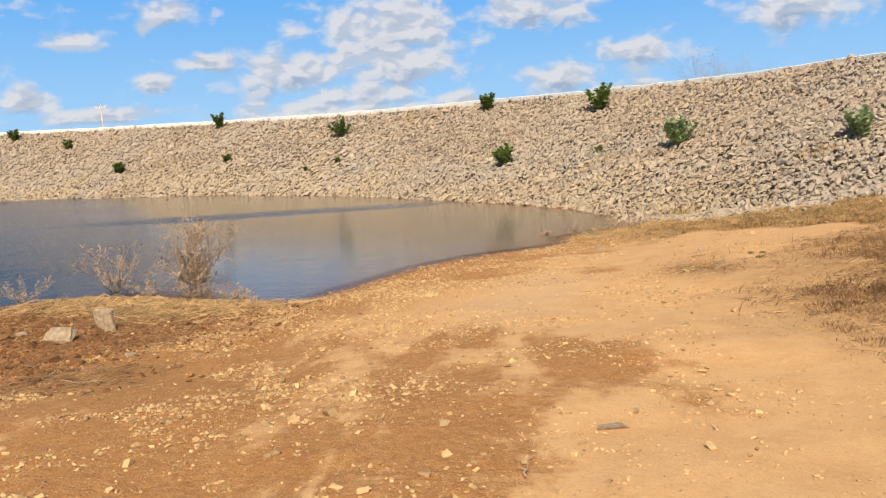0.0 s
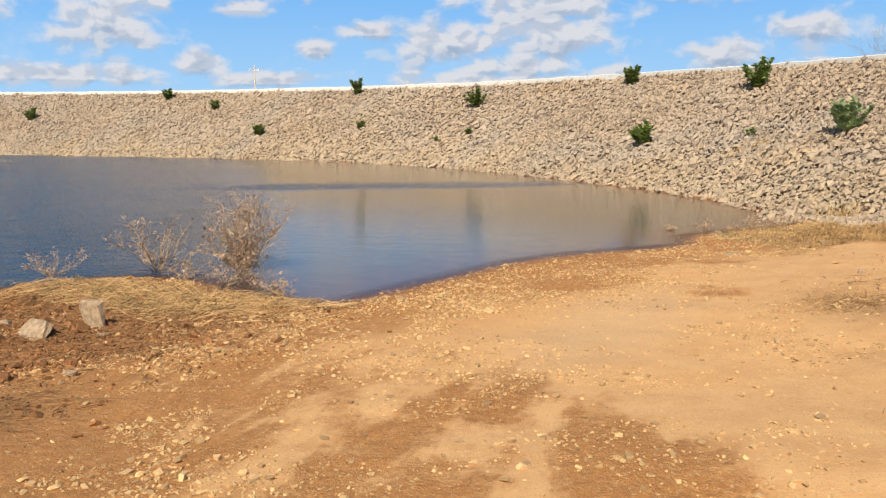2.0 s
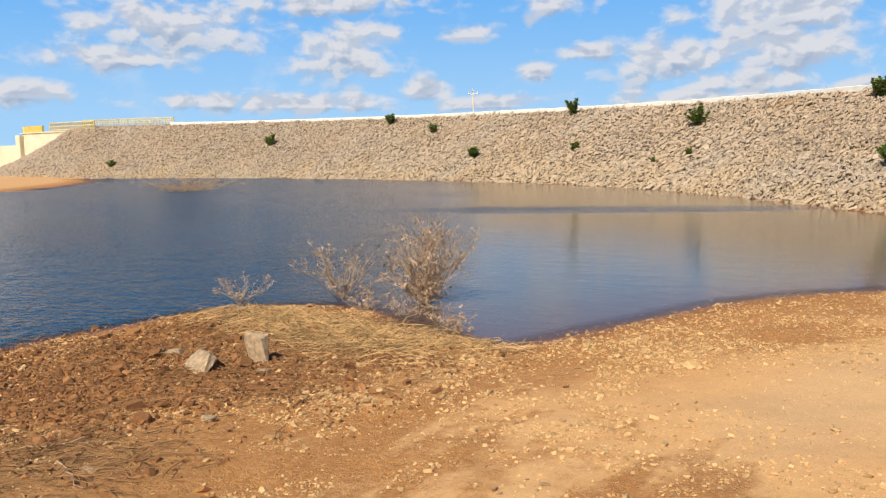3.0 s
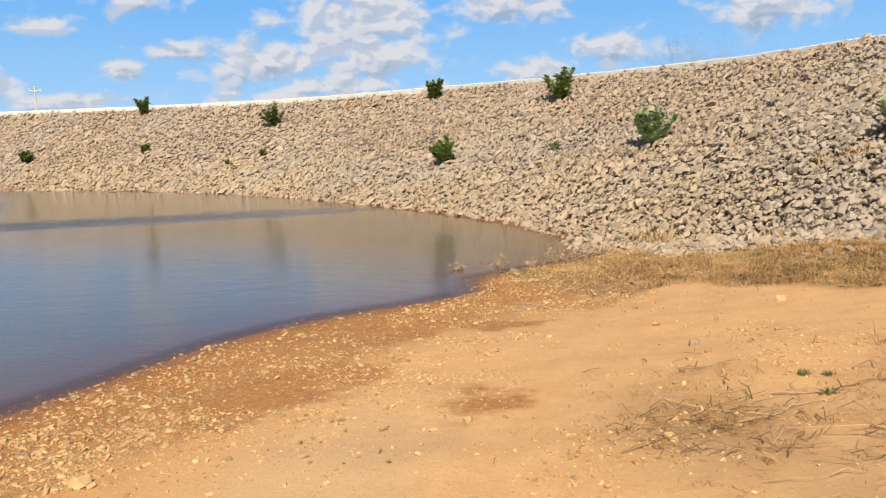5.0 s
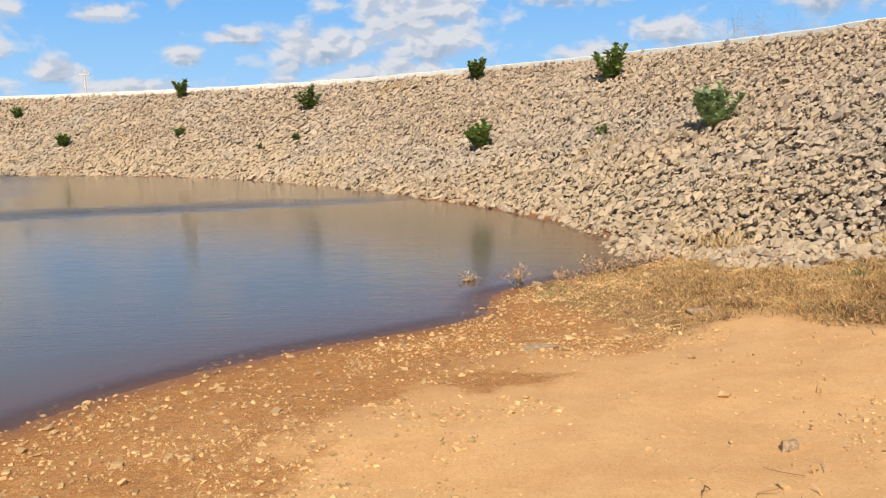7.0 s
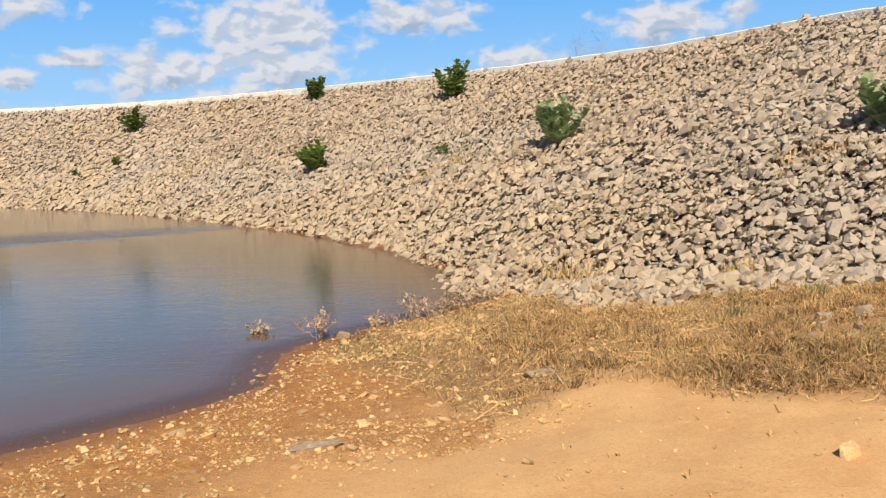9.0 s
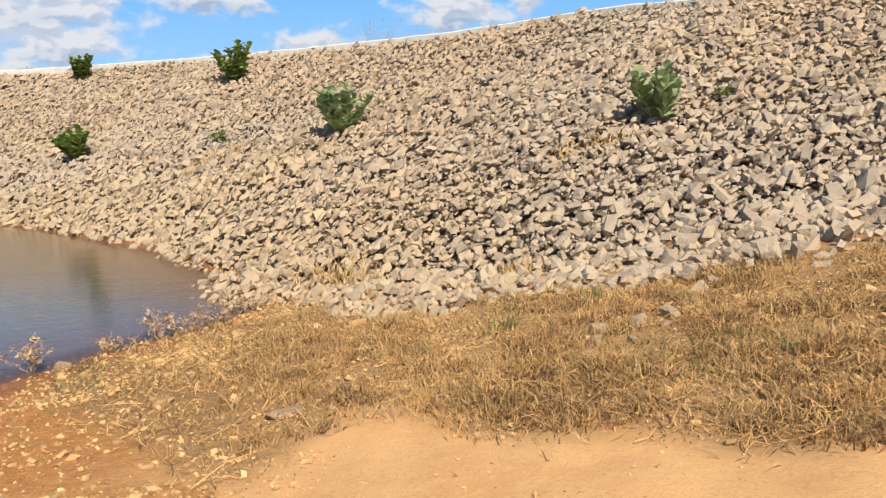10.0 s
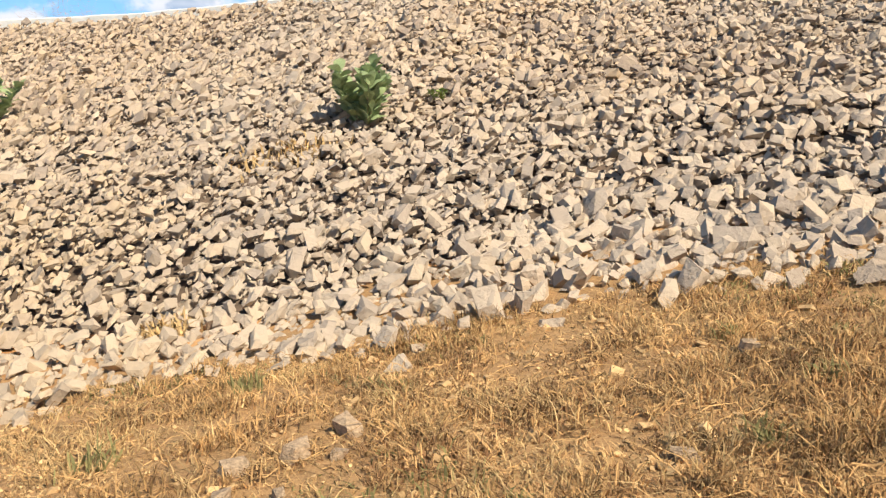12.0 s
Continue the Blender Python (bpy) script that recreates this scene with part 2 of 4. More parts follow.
# Gravel fill, its colour darkened to stand for shade between the riprap stones.
M_FILL = plain("gap_shade_gravel_fill", (0.13, 0.092, 0.064), 0.95, 0.35, 6, strength=0.8)
M_POLE = plain("pale_concrete_pole", (0.62, 0.60, 0.56), 0.85, 0.1, 4)
M_HILL = plain("far_scrub", (0.075, 0.075, 0.06), 0.95, 0.3, 0.02)


# ---- geometry helpers ----
def mesh_of(name, verts, tris, smooth=False):
    """A mesh from arrays of vertices and triangles or quads."""
    verts, tris = np.asarray(verts, dtype=np.float32), np.asarray(tris, dtype=np.int32)
    k = tris.shape[1]
    me = bpy.data.meshes.new(name)
    me.vertices.add(len(verts))
    me.vertices.foreach_set("co", verts.ravel())
    me.loops.add(len(tris) * k)
    me.loops.foreach_set("vertex_index", tris.ravel())
    me.polygons.add(len(tris))
    me.polygons.foreach_set("loop_start", np.arange(0, len(tris) * k, k, dtype=np.int32))
    me.polygons.foreach_set("use_smooth", np.full(len(tris), smooth))
    me.update(calc_edges=True)
    return me


def part(name, data, material, parent=None, label="", kind=""):
    """One mesh object, from a bmesh or a mesh, under a thing or a part."""
    if isinstance(data, bmesh.types.BMesh):
        me = bpy.data.meshes.new(name)
        data.to_mesh(me)
        data.free()
        data = me
    if not data.materials:
        data.materials.append(material)
    ob = new(name, data)
    ob.parent = parent
    return tagged(ob, label, "", "", kind)


def grid_quads(nx, ny):
    i = np.arange(nx * ny).reshape(ny, nx)
    return np.stack([i[:-1, :-1], i[:-1, 1:], i[1:, 1:], i[1:, :-1]], -1).reshape(-1, 4)


def lattice(seed, n=64):
    r = np.random.RandomState(seed)
    return r.rand(n, n)


def vnoise(x, y, scale, seed):
    """Smooth value noise on the plan, -0.5 to 0.5."""
    g = lattice(seed)
    u, v = np.asarray(x) * scale + 1000.0, np.asarray(y) * scale + 1000.0
    i, j = np.floor(u).astype(int), np.floor(v).astype(int)
    a, b = u - i, v - j
    a, b = a * a * (3 - 2 * a), b * b * (3 - 2 * b)
    n = g.shape[0]
    p = lambda ii, jj: g[ii % n, jj % n]
    return (p(i, j) * (1 - a) + p(i + 1, j) * a) * (1 - b) + (p(i, j + 1) * (1 - a) + p(i + 1, j + 1) * a) * b - 0.5


def smooth_line(points, step):
    """A Catmull-Rom line through points, resampled at even steps."""
    p = np.array(points, float)
    p = np.vstack([2 * p[0] - p[1], p, 2 * p[-1] - p[-2]])
    out = []
    for k in range(1, len(p) - 2):
        t = np.linspace(0, 1, 24, endpoint=False)[:, None]
        a, b, c, d = p[k - 1], p[k], p[k + 1], p[k + 2]
        out.append(0.5 * (2 * b + (c - a) * t + (2 * a - 5 * b + 4 * c - d) * t ** 2 + (3 * b - a - 3 * c + d) * t ** 3))
    q = np.vstack(out + [p[-2:-1]])
    s = np.concatenate([[0], np.cumsum(np.hypot(*(q[1:, :2] - q[:-1, :2]).T))])
    t = np.arange(0, s[-1], step)
    return np.stack([np.interp(t, s, q[:, i]) for i in range(q.shape[1])], -1)


def to_line(x, y, line):
    """The distance from points to a line on the plan, and the index of the nearest vertex."""
    pts = np.stack([np.ravel(x), np.ravel(y)], -1)
    best, idx = np.full(len(pts), 1e9), np.zeros(len(pts), int)
    a, b = line[:-1, :2], line[1:, :2]
    for k in range(len(a)):
        d = b[k] - a[k]
        t = np.clip(((pts - a[k]) @ d) / (d @ d), 0, 1)
        e = np.hypot(*(pts - a[k] - t[:, None] * d).T)
        m = e < best
        best[m], idx[m] = e[m], k
    return best.reshape(np.shape(x)), idx.reshape(np.shape(x))


def inside(x, y, poly):
    x, y = np.asarray(x, float), np.asarray(y, float)
    r = np.zeros(x.shape, bool)
    for (x0, y0), (x1, y1) in zip(poly, np.roll(poly, -1, 0)):
        if y0 != y1:
            r ^= ((y0 > y) != (y1 > y)) & (x < (x1 - x0) * (y - y0) / (y1 - y0) + x0)
    return r


# ---- the lie of the land: the dam's toe at water level, its crest, and the shore ----
TOE = smooth_line([(22, -12, 4.4), (16, 1, 4.4), (11.5, 9.5, 4.4), (8.0, 16.9, 4.4), (7.3, 18.3, 4.4), (6.2, 20.0, 4.45), (4.4, 22.4, 4.6), (3.8, 24.8, 4.8),
                   (2.8, 28.0, 5.0), (0.4, 32.7, 5.0), (-3.4, 38.4, 5.1), (-8.6, 45.2, 5.3), (-14, 50.7, 5.45), (-19.5, 54.9, 5.55), (-31, 61.2, 5.8),
                   (-45, 66, 6.05), (-58, 69, 6.3), (-72, 70, 6.55), (-86, 68.6, 6.75), (-99, 67.0, 6.8), (-102, 66.7, 6.3), (-107, 66.2, 3.6), (-111, 65.8, 1.4)], 0.5)
tan = np.gradient(TOE[:, :2], axis=0)
for _ in range(70):
    tan[1:-1] = (tan[:-2] + tan[1:-1] * 2 + tan[2:]) / 4
tan /= np.hypot(*tan.T)[:, None]
NRM = np.stack([tan[:, 1], -tan[:, 0]], -1)  # uphill, away from the water
FACE = 12.0  # the face's width on the plan

SHORE = [(4.4, 22.4), (4.2, 21.5), (3.6, 20.9), (2.95, 20.4), (2.35, 19.8), (1.95, 19.45), (1.82, 18.8), (1.85, 18.1), (1.0, 17.2), (0.0, 16.4), (-1.0, 15.1), (-1.6, 13.8), (-2.15, 12.4),
         (-2.6, 11.2), (-3.3, 11.2), (-4.2, 11.6), (-5.2, 12.3), (-6.2, 12.5), (-7.3, 11.7), (-7.75, 10.2), (-7.95, 9.3), (-8.0, 8.2), (-9.4, 6.0),
         (-14, 1), (-25, -7), (-60, -22), (-130, -25), (-140, 20), (-84, 29), (-59, 36.5), (-63, 47), (-76, 61), (-86, 66.5)]
near_shore = smooth_line([(x, y) for x, y in SHORE], 0.3)
k0, k1 = int(np.argmin(np.hypot(TOE[:, 0] - 4.4, TOE[:, 1] - 22.4))), int(np.argmin(np.hypot(TOE[:, 0] + 86, TOE[:, 1] - 68.6)))
POND = np.vstack([near_shore, TOE[k0:k1, :2][::-1]])
POND_EDGE = np.vstack([POND, POND[:1]])


def shore_distance(x, y):
    """Metres from the waterline, negative over the water."""
    d, _ = to_line(x, y, POND_EDGE[::2] if np.size(x) > 20000 else POND_EDGE)
    return np.where(inside(x, y, POND), -d, d)


def land(x, y, d=None):
    """The height of the earth."""
    x, y = np.asarray(x, float), np.asarray(y, float)
    d = shore_distance(x, y) if d is None else d
    up = 0.9 * np.tanh(np.maximum(d, 0) * 0.065 / 0.9) + np.clip(x - 3.5, 0, 14) * 0.06 + np.clip(x - 7.8, 0, 8) * 0.09
    up = up * (1 - 0.5 * np.clip((-x - 2.8) / 1.6, 0, 1) * np.clip((y - 4) / 3, 0, 1))  # the low tongue of land by the water
    down = -1.2 * np.tanh(np.maximum(-d, 0) * 0.12 / 1.2)
    mound = 0.13 * np.exp(-((x + 6.0) / 1.3) ** 2 - ((y - 10.7) / 0.9) ** 2) 
    mound = mound + 0.05 * np.exp(-((x + 4.2) / 1.1) ** 2 - ((y - 11.05 + 0.12 * (x + 4.3)) / 0.3) ** 2)
    lumps = (vnoise(x, y, 0.45, 3) * 0.10 + vnoise(x, y, 1.3, 4) * 0.045 + vnoise(x, y, 4.0, 5) * 0.02) * np.clip(d * 0.6 + 0.3, 0.1, 1)
    z = np.where(d > 0, up, down) + mound * np.clip(d + 0.6, 0, 1) + lumps
    return np.where(d > 0, np.maximum(z, 0.05 * np.tanh(d)), z)


def face_at(k, u):
    """A point of the dam's face over toe vertex k (may be fractional), u from 0 at the water level to 1 at the crest."""
    i = np.clip(np.floor(k).astype(int), 0, len(TOE) - 2)
    f = (k - i)[..., None]
    base = TOE[i] * (1 - f) + TOE[i + 1] * f
    n = NRM[i] * (1 - f) + NRM[i + 1] * f
    return np.concatenate([base[..., :2] + n * (FACE * u)[..., None], base[..., 2:] * u[..., None]], -1)


def face_height(x, y):
    d, k = to_line(np.array([x]), np.array([y]), TOE)
    return float(TOE[k[0], 2] * d[0] / FACE)


# ---- ground sheet to the horizon ----
def axis(lo, hi, step, far):
    core = np.arange(lo, hi + 1e-6, step)
    grow = step * np.cumsum(1.075 ** np.arange(1, 140))
    grow = grow[grow < far]
    return np.concatenate([lo - grow[::-1], core, hi + grow])


GRASS_BAND = np.array([(2.6, 18.9), (3.0, 17.8), (3.7, 17.1), (4.6, 16.6), (5.7, 15.9), (6.4, 15.2), (6.8, 14.6), (7.3, 13.9), (8.2, 12.9), (12, 9.5), (16, 8), (15, 18.5), (8, 20.2), (5.9, 21), (4.7, 22), (3.6, 20.8), (2.6, 20.2)])
GRASS_RIGHT = np.array([(3.8, 4.4), (3.6, 6.6), (4.2, 8.9), (4.9, 10.6), (5.5, 11.5), (6.6, 12.6), (8.2, 12.9), (12, 9.5), (9, 2), (4, 1.5)])


def litter(x, y):
    """How far dry grass covers the earth, 0 to 1."""
    out = np.zeros(np.shape(x))
    for poly, soft in ((GRASS_BAND, 0.5), (GRASS_RIGHT, 2.0)):
        e, _ = to_line(x, y, np.vstack([poly, poly[:1]]))
        s = np.where(inside(x, y, poly), e, -e)
        out = np.maximum(out, np.clip(0.5 + (s + vnoise(x, y, 1.1, 9) * 1.2) / soft, 0, 1))
    straw = np.exp(-((x + 4.9) / 1.5) ** 2 - ((y - 10.9) / 0.75) ** 2) + 0.7 * np.exp(-((x + 3.7) / 0.9) ** 2 - ((y - 6.3) / 0.8) ** 2)
    patch = 0.8 * np.exp(-((x - 3.4) / 0.6) ** 2 - ((y - 11.2) / 0.9) ** 2)
    return np.clip(np.maximum(np.maximum(out, straw), patch), 0, 1)


xs, ys = axis(-9.5, 12.5, 0.1, 2600), axis(1.0, 22.5, 0.1, 2600)
X, Y = np.meshgrid(xs, ys)
D = shore_distance(X, Y)
Z = land(X, Y, D)
far = np.hypot(X, Y) > 40
Z = np.where(far & (D > 20), 0.5, Z)
ground = part("ground", mesh_of("ground", np.stack([X, Y, Z], -1).reshape(-1, 3), grid_quads(len(xs), len(ys)), True), M_GROUND)
tagged(ground, "sandy orange earth with brown damp patches and pebbles", "ground", kind="structure")
for key, val in (("shore", np.clip(D, -5, 30)), ("litter", litter(X, Y))):
    ground.data.attributes.new(key, "FLOAT", "POINT").data.foreach_set("value", val.ravel().astype(np.float32))



def lookup(grid, x, y):
    """A value of the ground sheet's grid at points of the plan."""
    x, y = np.asarray(x, float), np.asarray(y, float)
    i, j = np.clip(np.searchsorted(xs, x) - 1, 0, len(xs) - 2), np.clip(np.searchsorted(ys, y) - 1, 0, len(ys) - 2)
    a, c = (x - xs[i]) / (xs[i + 1] - xs[i]), (y - ys[j]) / (ys[j + 1] - ys[j])
    return (grid[j, i] * (1 - a) + grid[j, i + 1] * a) * (1 - c) + (grid[j + 1, i] * (1 - a) + grid[j + 1, i + 1] * a) * c


LIT = litter(X, Y)
earth_z = lambda x, y: lookup(Z, x, y)
earth_d = lambda x, y: lookup(D, x, y)
earth_litter = lambda x, y: lookup(LIT, x, y)

# ---- water ----
wx, wy = axis(-9, 6, 0.2, 150), axis(5, 24, 0.2, 120)
WX, WY = np.meshgrid(wx, wy)
WD = shore_distance(WX, WY)
keep = (WD < 1.2).reshape(-1)
quads = grid_quads(len(wx), len(wy))
quads = quads[keep[quads].all(1)]
used = np.unique(quads)
back = np.zeros(WX.size, int)
back[used] = np.arange(len(used))
water = part("water", mesh_of("water", np.stack([WX.ravel()[used], WY.ravel()[used], np.zeros(len(used))], -1), back[quads], True), M_WATER)
tagged(water, "muddy brown reservoir water with wind ripples", "water", kind="structure")
# Where wind ruffles the water; also masks the painted sky blue.
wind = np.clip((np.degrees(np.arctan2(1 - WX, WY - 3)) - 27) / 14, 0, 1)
streak = np.clip(1.3 - 1.3 * np.hypot((WX + 15) / 15, (WY - 32.2 - 0.33 * (WX + 12)) / 2.3), 0, 1)  # a gust's line of ripples on the calm water, darkened by the painted blue
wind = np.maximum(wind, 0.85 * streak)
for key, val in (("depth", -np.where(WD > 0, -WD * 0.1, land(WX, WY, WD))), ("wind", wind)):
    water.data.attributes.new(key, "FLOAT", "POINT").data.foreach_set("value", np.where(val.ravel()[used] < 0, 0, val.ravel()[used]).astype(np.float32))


# ---- dam ----
def dam_body():
    rows = []
    k = np.arange(0, len(TOE) - 1, 1.0)
    for u in (-0.3, -0.1, 0.0, 0.12, 0.25, 0.4, 0.55, 0.7, 0.85, 1.0):
        p = face_at(k, np.full(len(k), u))
        p[:, 2] += -0.13 + vnoise(p[:, 0], p[:, 1], 0.8, 7) * 0.12
        rows.append(p)
    top = face_at(k, np.ones(len(k)))
    n = NRM[k.astype(int)]
    for off, dz in ((0.5, 0.02), (4.5, 0.0), (14.0, -4.6)):
        q = top.copy()
        q[:, :2] += n * off
        q[:, 2] += dz
        rows.append(q)
    v = np.concatenate(rows)
    return mesh_of("dam", v, grid_quads(len(k), len(rows)), True)


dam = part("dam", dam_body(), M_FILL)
tagged(dam, "curved earth dam faced with loose tan riprap stones", "dam", kind="structure")


K_RAIL = int(np.argmin(np.hypot(TOE[:, 0] + 84, TOE[:, 1] - 68.8)))  # where the kerb ends and the railing begins


def kerb():
    k = np.arange(0, K_RAIL, 1.0)
    p, n = face_at(k, np.ones(len(k))), NRM[k.astype(int)]
    rows = []
    high = np.interp(k, (k0 - 10, k0 + 70), (0.04, 0.24)) + vnoise(k, k * 0, 0.7, 21) * 0.05  # half buried where the stones are piled high
    for off, up in ((0.15, None), (0.15, -0.03), (0.18, 0.0), (0.37, 0.0), (0.40, -0.03), (0.40, None)):
        q = p.copy()
        q[:, :2] += n * off
        q[:, 2] += -0.15 if up is None else high + up
        rows.append(q)
    return mesh_of("kerb", np.concatenate(rows), grid_quads(len(k), len(rows)))


tagged(part("kerb", kerb(), M_WHITE), "whitewashed kerb along the crest of the dam", "kerb", kind="structure")


# ---- stones ----
def hull_stone(seed, points=11, flat=0.75):
    """An angular broken stone about one metre across, as vertex and triangle arrays."""
    r = random.Random(seed)
    bm = bmesh.new()
    wide, skew = r.uniform(0.6, 0.95), r.uniform(-0.35, 0.35)
    for i in range(points):
        c = [((i >> b) & 1) * 2 - 1 for b in range(3)] if i < 8 else [r.uniform(-1, 1) for _ in range(3)]
        v = Vector([q * 0.46 * r.uniform(0.45, 1.12) for q in c])
        bm.verts.new((v.x + skew * v.z, v.y * wide, v.z * flat + 0.12 * skew * v.x))
    res = bmesh.ops.convex_hull(bm, input=bm.verts)
    bmesh.ops.delete(bm, geom=[g for g in res["geom_interior"] if isinstance(g, bmesh.types.BMVert)], context="VERTS")
    bmesh.ops.triangulate(bm, faces=bm.faces)
    bm.verts.index_update()
    v, f = np.array([w.co[:] for w in bm.verts]), np.array([[w.index for w in g.verts] for g in bm.faces])
    bm.free()
    return v, f


KINDS = [hull_stone(s, 9 + s % 4, 0.40 + 0.4 * ((s * 7) % 5) / 4) for s in range(40)]
KINDS_FAR = [hull_stone(50 + s, 8, 0.65) for s in range(12)]


def turns(n, r, tilt=1.0):
    """Random rotation matrices."""
    q = r.normal(size=(n, 4))
    q[:, 1:3] *= tilt
    q /= np.linalg.norm(q, axis=1)[:, None]
    w, x, y, z = q.T
    return np.stack([np.stack([1 - 2 * (y * y + z * z), 2 * (x * y - z * w), 2 * (x * z + y * w)], -1),
                     np.stack([2 * (x * y + z * w), 1 - 2 * (x * x + z * z), 2 * (y * z - x * w)], -1),
                     np.stack([2 * (x * z - y * w), 2 * (y * z + x * w), 1 - 2 * (x * x + y * y)], -1)], 1)


def scatter(places, sizes, kinds, r, tilt=1.0, flat=1.0, slope=None):
    """One mesh's arrays of many stones."""
    vs, fs, base = [], [], 0
    pick = r.randint(0, len(kinds), len(places))
    for k, (v, f) in enumerate(kinds):
        m = np.nonzero(pick == k)[0]
        if not len(m):
            continue
        stretch = r.uniform(0.75, 1.3, (len(m), 1, 3))
        w = np.einsum("nij,nvj->nvi", turns(len(m), r, tilt), v[None] * stretch) * sizes[m][:, None, None]
        w[..., 2] *= flat
        if slope is not None:  # lie along the slope
            w[..., 2] += np.einsum("nvi,ni->nv", w[..., :2], slope[m])
        w += places[m][:, None]
        vs.append(w.reshape(-1, 3))
        fs.append((f[None] + (np.arange(len(m)) * len(v))[:, None, None]).reshape(-1, 3) + base)
        base += len(m) * len(v)
    return np.concatenate(vs), np.concatenate(fs)


def reach(x):
    """How far above the plane of the face the earth may stand and still be covered by stones that rolled out."""
    return np.interp(x, (3.5, 4.5, 5.3, 5.7, 6.3, 7.1, 9.0, 11.5), (0.15, 0.28, 0.52, 0.52, 0.38, 0.29, 0.25, 0.2))


def face_stones(ka, kb, step, size, seed, sigma=0.33, rough=1.0):
    """Places and sizes of loose stones over a stretch of the face."""
    r = np.random.RandomState(seed)
    n_s, n_u = int((kb - ka) * 0.5 / step), int(13.2 / step)
    k, u = np.meshgrid(np.linspace(ka, kb, n_s), np.linspace(-0.09, 1.012, n_u))
    k = (k + r.uniform(-0.5, 0.5, k.shape) * (step / 0.5)).ravel()
    u = (u + r.uniform(-0.5, 0.5, u.shape) * (step / 13.2)).ravel()
    m = (k > 0) & (k < len(TOE) - 2) & (u < 1.0)
    p = face_at(k[m], u[m])
    s = size * np.exp(np.clip(r.normal(0, sigma, len(p)), -0.9, 0.72))
    s *= 1 + 0.3 * np.clip(vnoise(p[:, 0], p[:, 1], 0.25, 31), -0.3, 0.5) + 0.22 * np.clip((p[:, 0] - 6.5) / 3, 0, 1) * np.clip((21.5 - p[:, 1]) / 2.5, 0, 1)
    p[:, 2] += r.uniform(-0.13, 0.10, len(p)) * rough * (s / 0.2) + vnoise(p[:, 0], p[:, 1], 0.8, 7) * 0.12 - 0.04
    earth = earth_z(p[:, 0], p[:, 1])
    rim = reach(p[:, 0]) * (k[m] < k0 + 4)
    ok = p[:, 2] > earth - np.where(rim > 0, 0.05 + rim, 0.03 + 0.25 * s)
    p[:, 2] = np.where(rim > 0, np.maximum(p[:, 2], earth + s * r.uniform(-0.35, 0.6, len(p))), p[:, 2])
    return p[ok], s[ok]


kx = lambda x, y: float(np.argmin(np.hypot(TOE[:, 0] - x, TOE[:, 1] - y)))
K_RIGHT, K_NEAR, K_MID, K_END = kx(13, 6.5), kx(2.8, 28), kx(-10, 46.5), len(TOE) - 3
pn, sn = face_stones(K_RIGHT, K_NEAR, 0.083, 0.092, 11, 0.42, 1.55)
pm, sm = face_stones(K_NEAR, K_MID, 0.108, 0.118, 12, 0.36, 1.2)
pf, sf = face_stones(K_MID, K_END, 0.165, 0.19, 13, 0.3, 0.7)
pick = (np.hypot(pn[:, 0] - 9.2, (pn[:, 1] - 18.9) * 1.2))
single = np.argsort(pick)[:300]
rest = np.ones(len(pn), bool)
rest[single] = False
rs = np.random.RandomState(5)


def uphill(p):
    """The face's gradient at points."""
    _, k = to_line(p[:, 0], p[:, 1], TOE[::4])
    k = np.clip(k * 4, 0, len(TOE) - 1)
    return NRM[k] * (TOE[k, 2] / FACE)[:, None]


for nm, (v, f) in (("riprap", scatter(pn[rest], sn[rest], KINDS, rs, 0.5, 0.82, uphill(pn[rest]))), ("riprap_middle", scatter(pm, sm, KINDS_FAR, rs, 0.6, 0.9, uphill(pm))), ("riprap_far", scatter(pf, sf, KINDS_FAR, rs, 0.42, 0.7, uphill(pf)))):
    part("riprap", mesh_of("riprap", v, f), M_STONE, dam, "loose tan and grey broken stones", "stuff")


# ---- bushes ----
def tube(bm, pts, r0, r1, sides=5):
    """A tapering tube along points."""
    rings = []
    for i, p in enumerate(pts):
        d = (pts[min(i + 1, len(pts) - 1)] - pts[max(i - 1, 0)]).normalized()
        a = d.cross(Vector((0.31, 0.9, 0.2))).normalized()
        b = d.cross(a)
        r = r0 + (r1 - r0) * i / (len(pts) - 1)
        rings.append([bm.verts.new(p + (a * math.cos(t) + b * math.sin(t)) * r) for t in [2 * math.pi * j / sides for j in range(sides)]])
    for q, w in zip(rings, rings[1:]):
        for j in range(sides):
            bm.faces.new((q[j], q[(j + 1) % sides], w[(j + 1) % sides], w[j]))
    bm.faces.new(rings[-1])
    return bm


def leaf_arrays():
    """A broad leathery leaf, one metre long, along +x, folded at the midrib and drooping at the tip."""
    st = ((0.0, 0.08, 0.0), (0.18, 0.27, 0.03), (0.42, 0.37, 0.05), (0.66, 0.38, 0.03), (0.86, 0.25, -0.03), (1.0, 0.0, -0.09))
    v, f = [], []
    for x, w, z in st:
        v += [(x, -w, z + 0.10 * w), (x, 0, z - 0.02), (x, w, z + 0.10 * w)]
    for i in range(len(st) - 1):
        a = i * 3
        f += [(a, a + 1, a + 4), (a, a + 4, a + 3), (a + 1, a + 2, a + 5), (a + 1, a + 5, a + 4)]
    return np.array(v), np.array(f)


LEAF_V, LEAF_F = leaf_arrays()
leaf_mesh = mesh_of("leaf", LEAF_V, LEAF_F, True)
leaf_mesh.materials.append(M_LEAF_ONE)


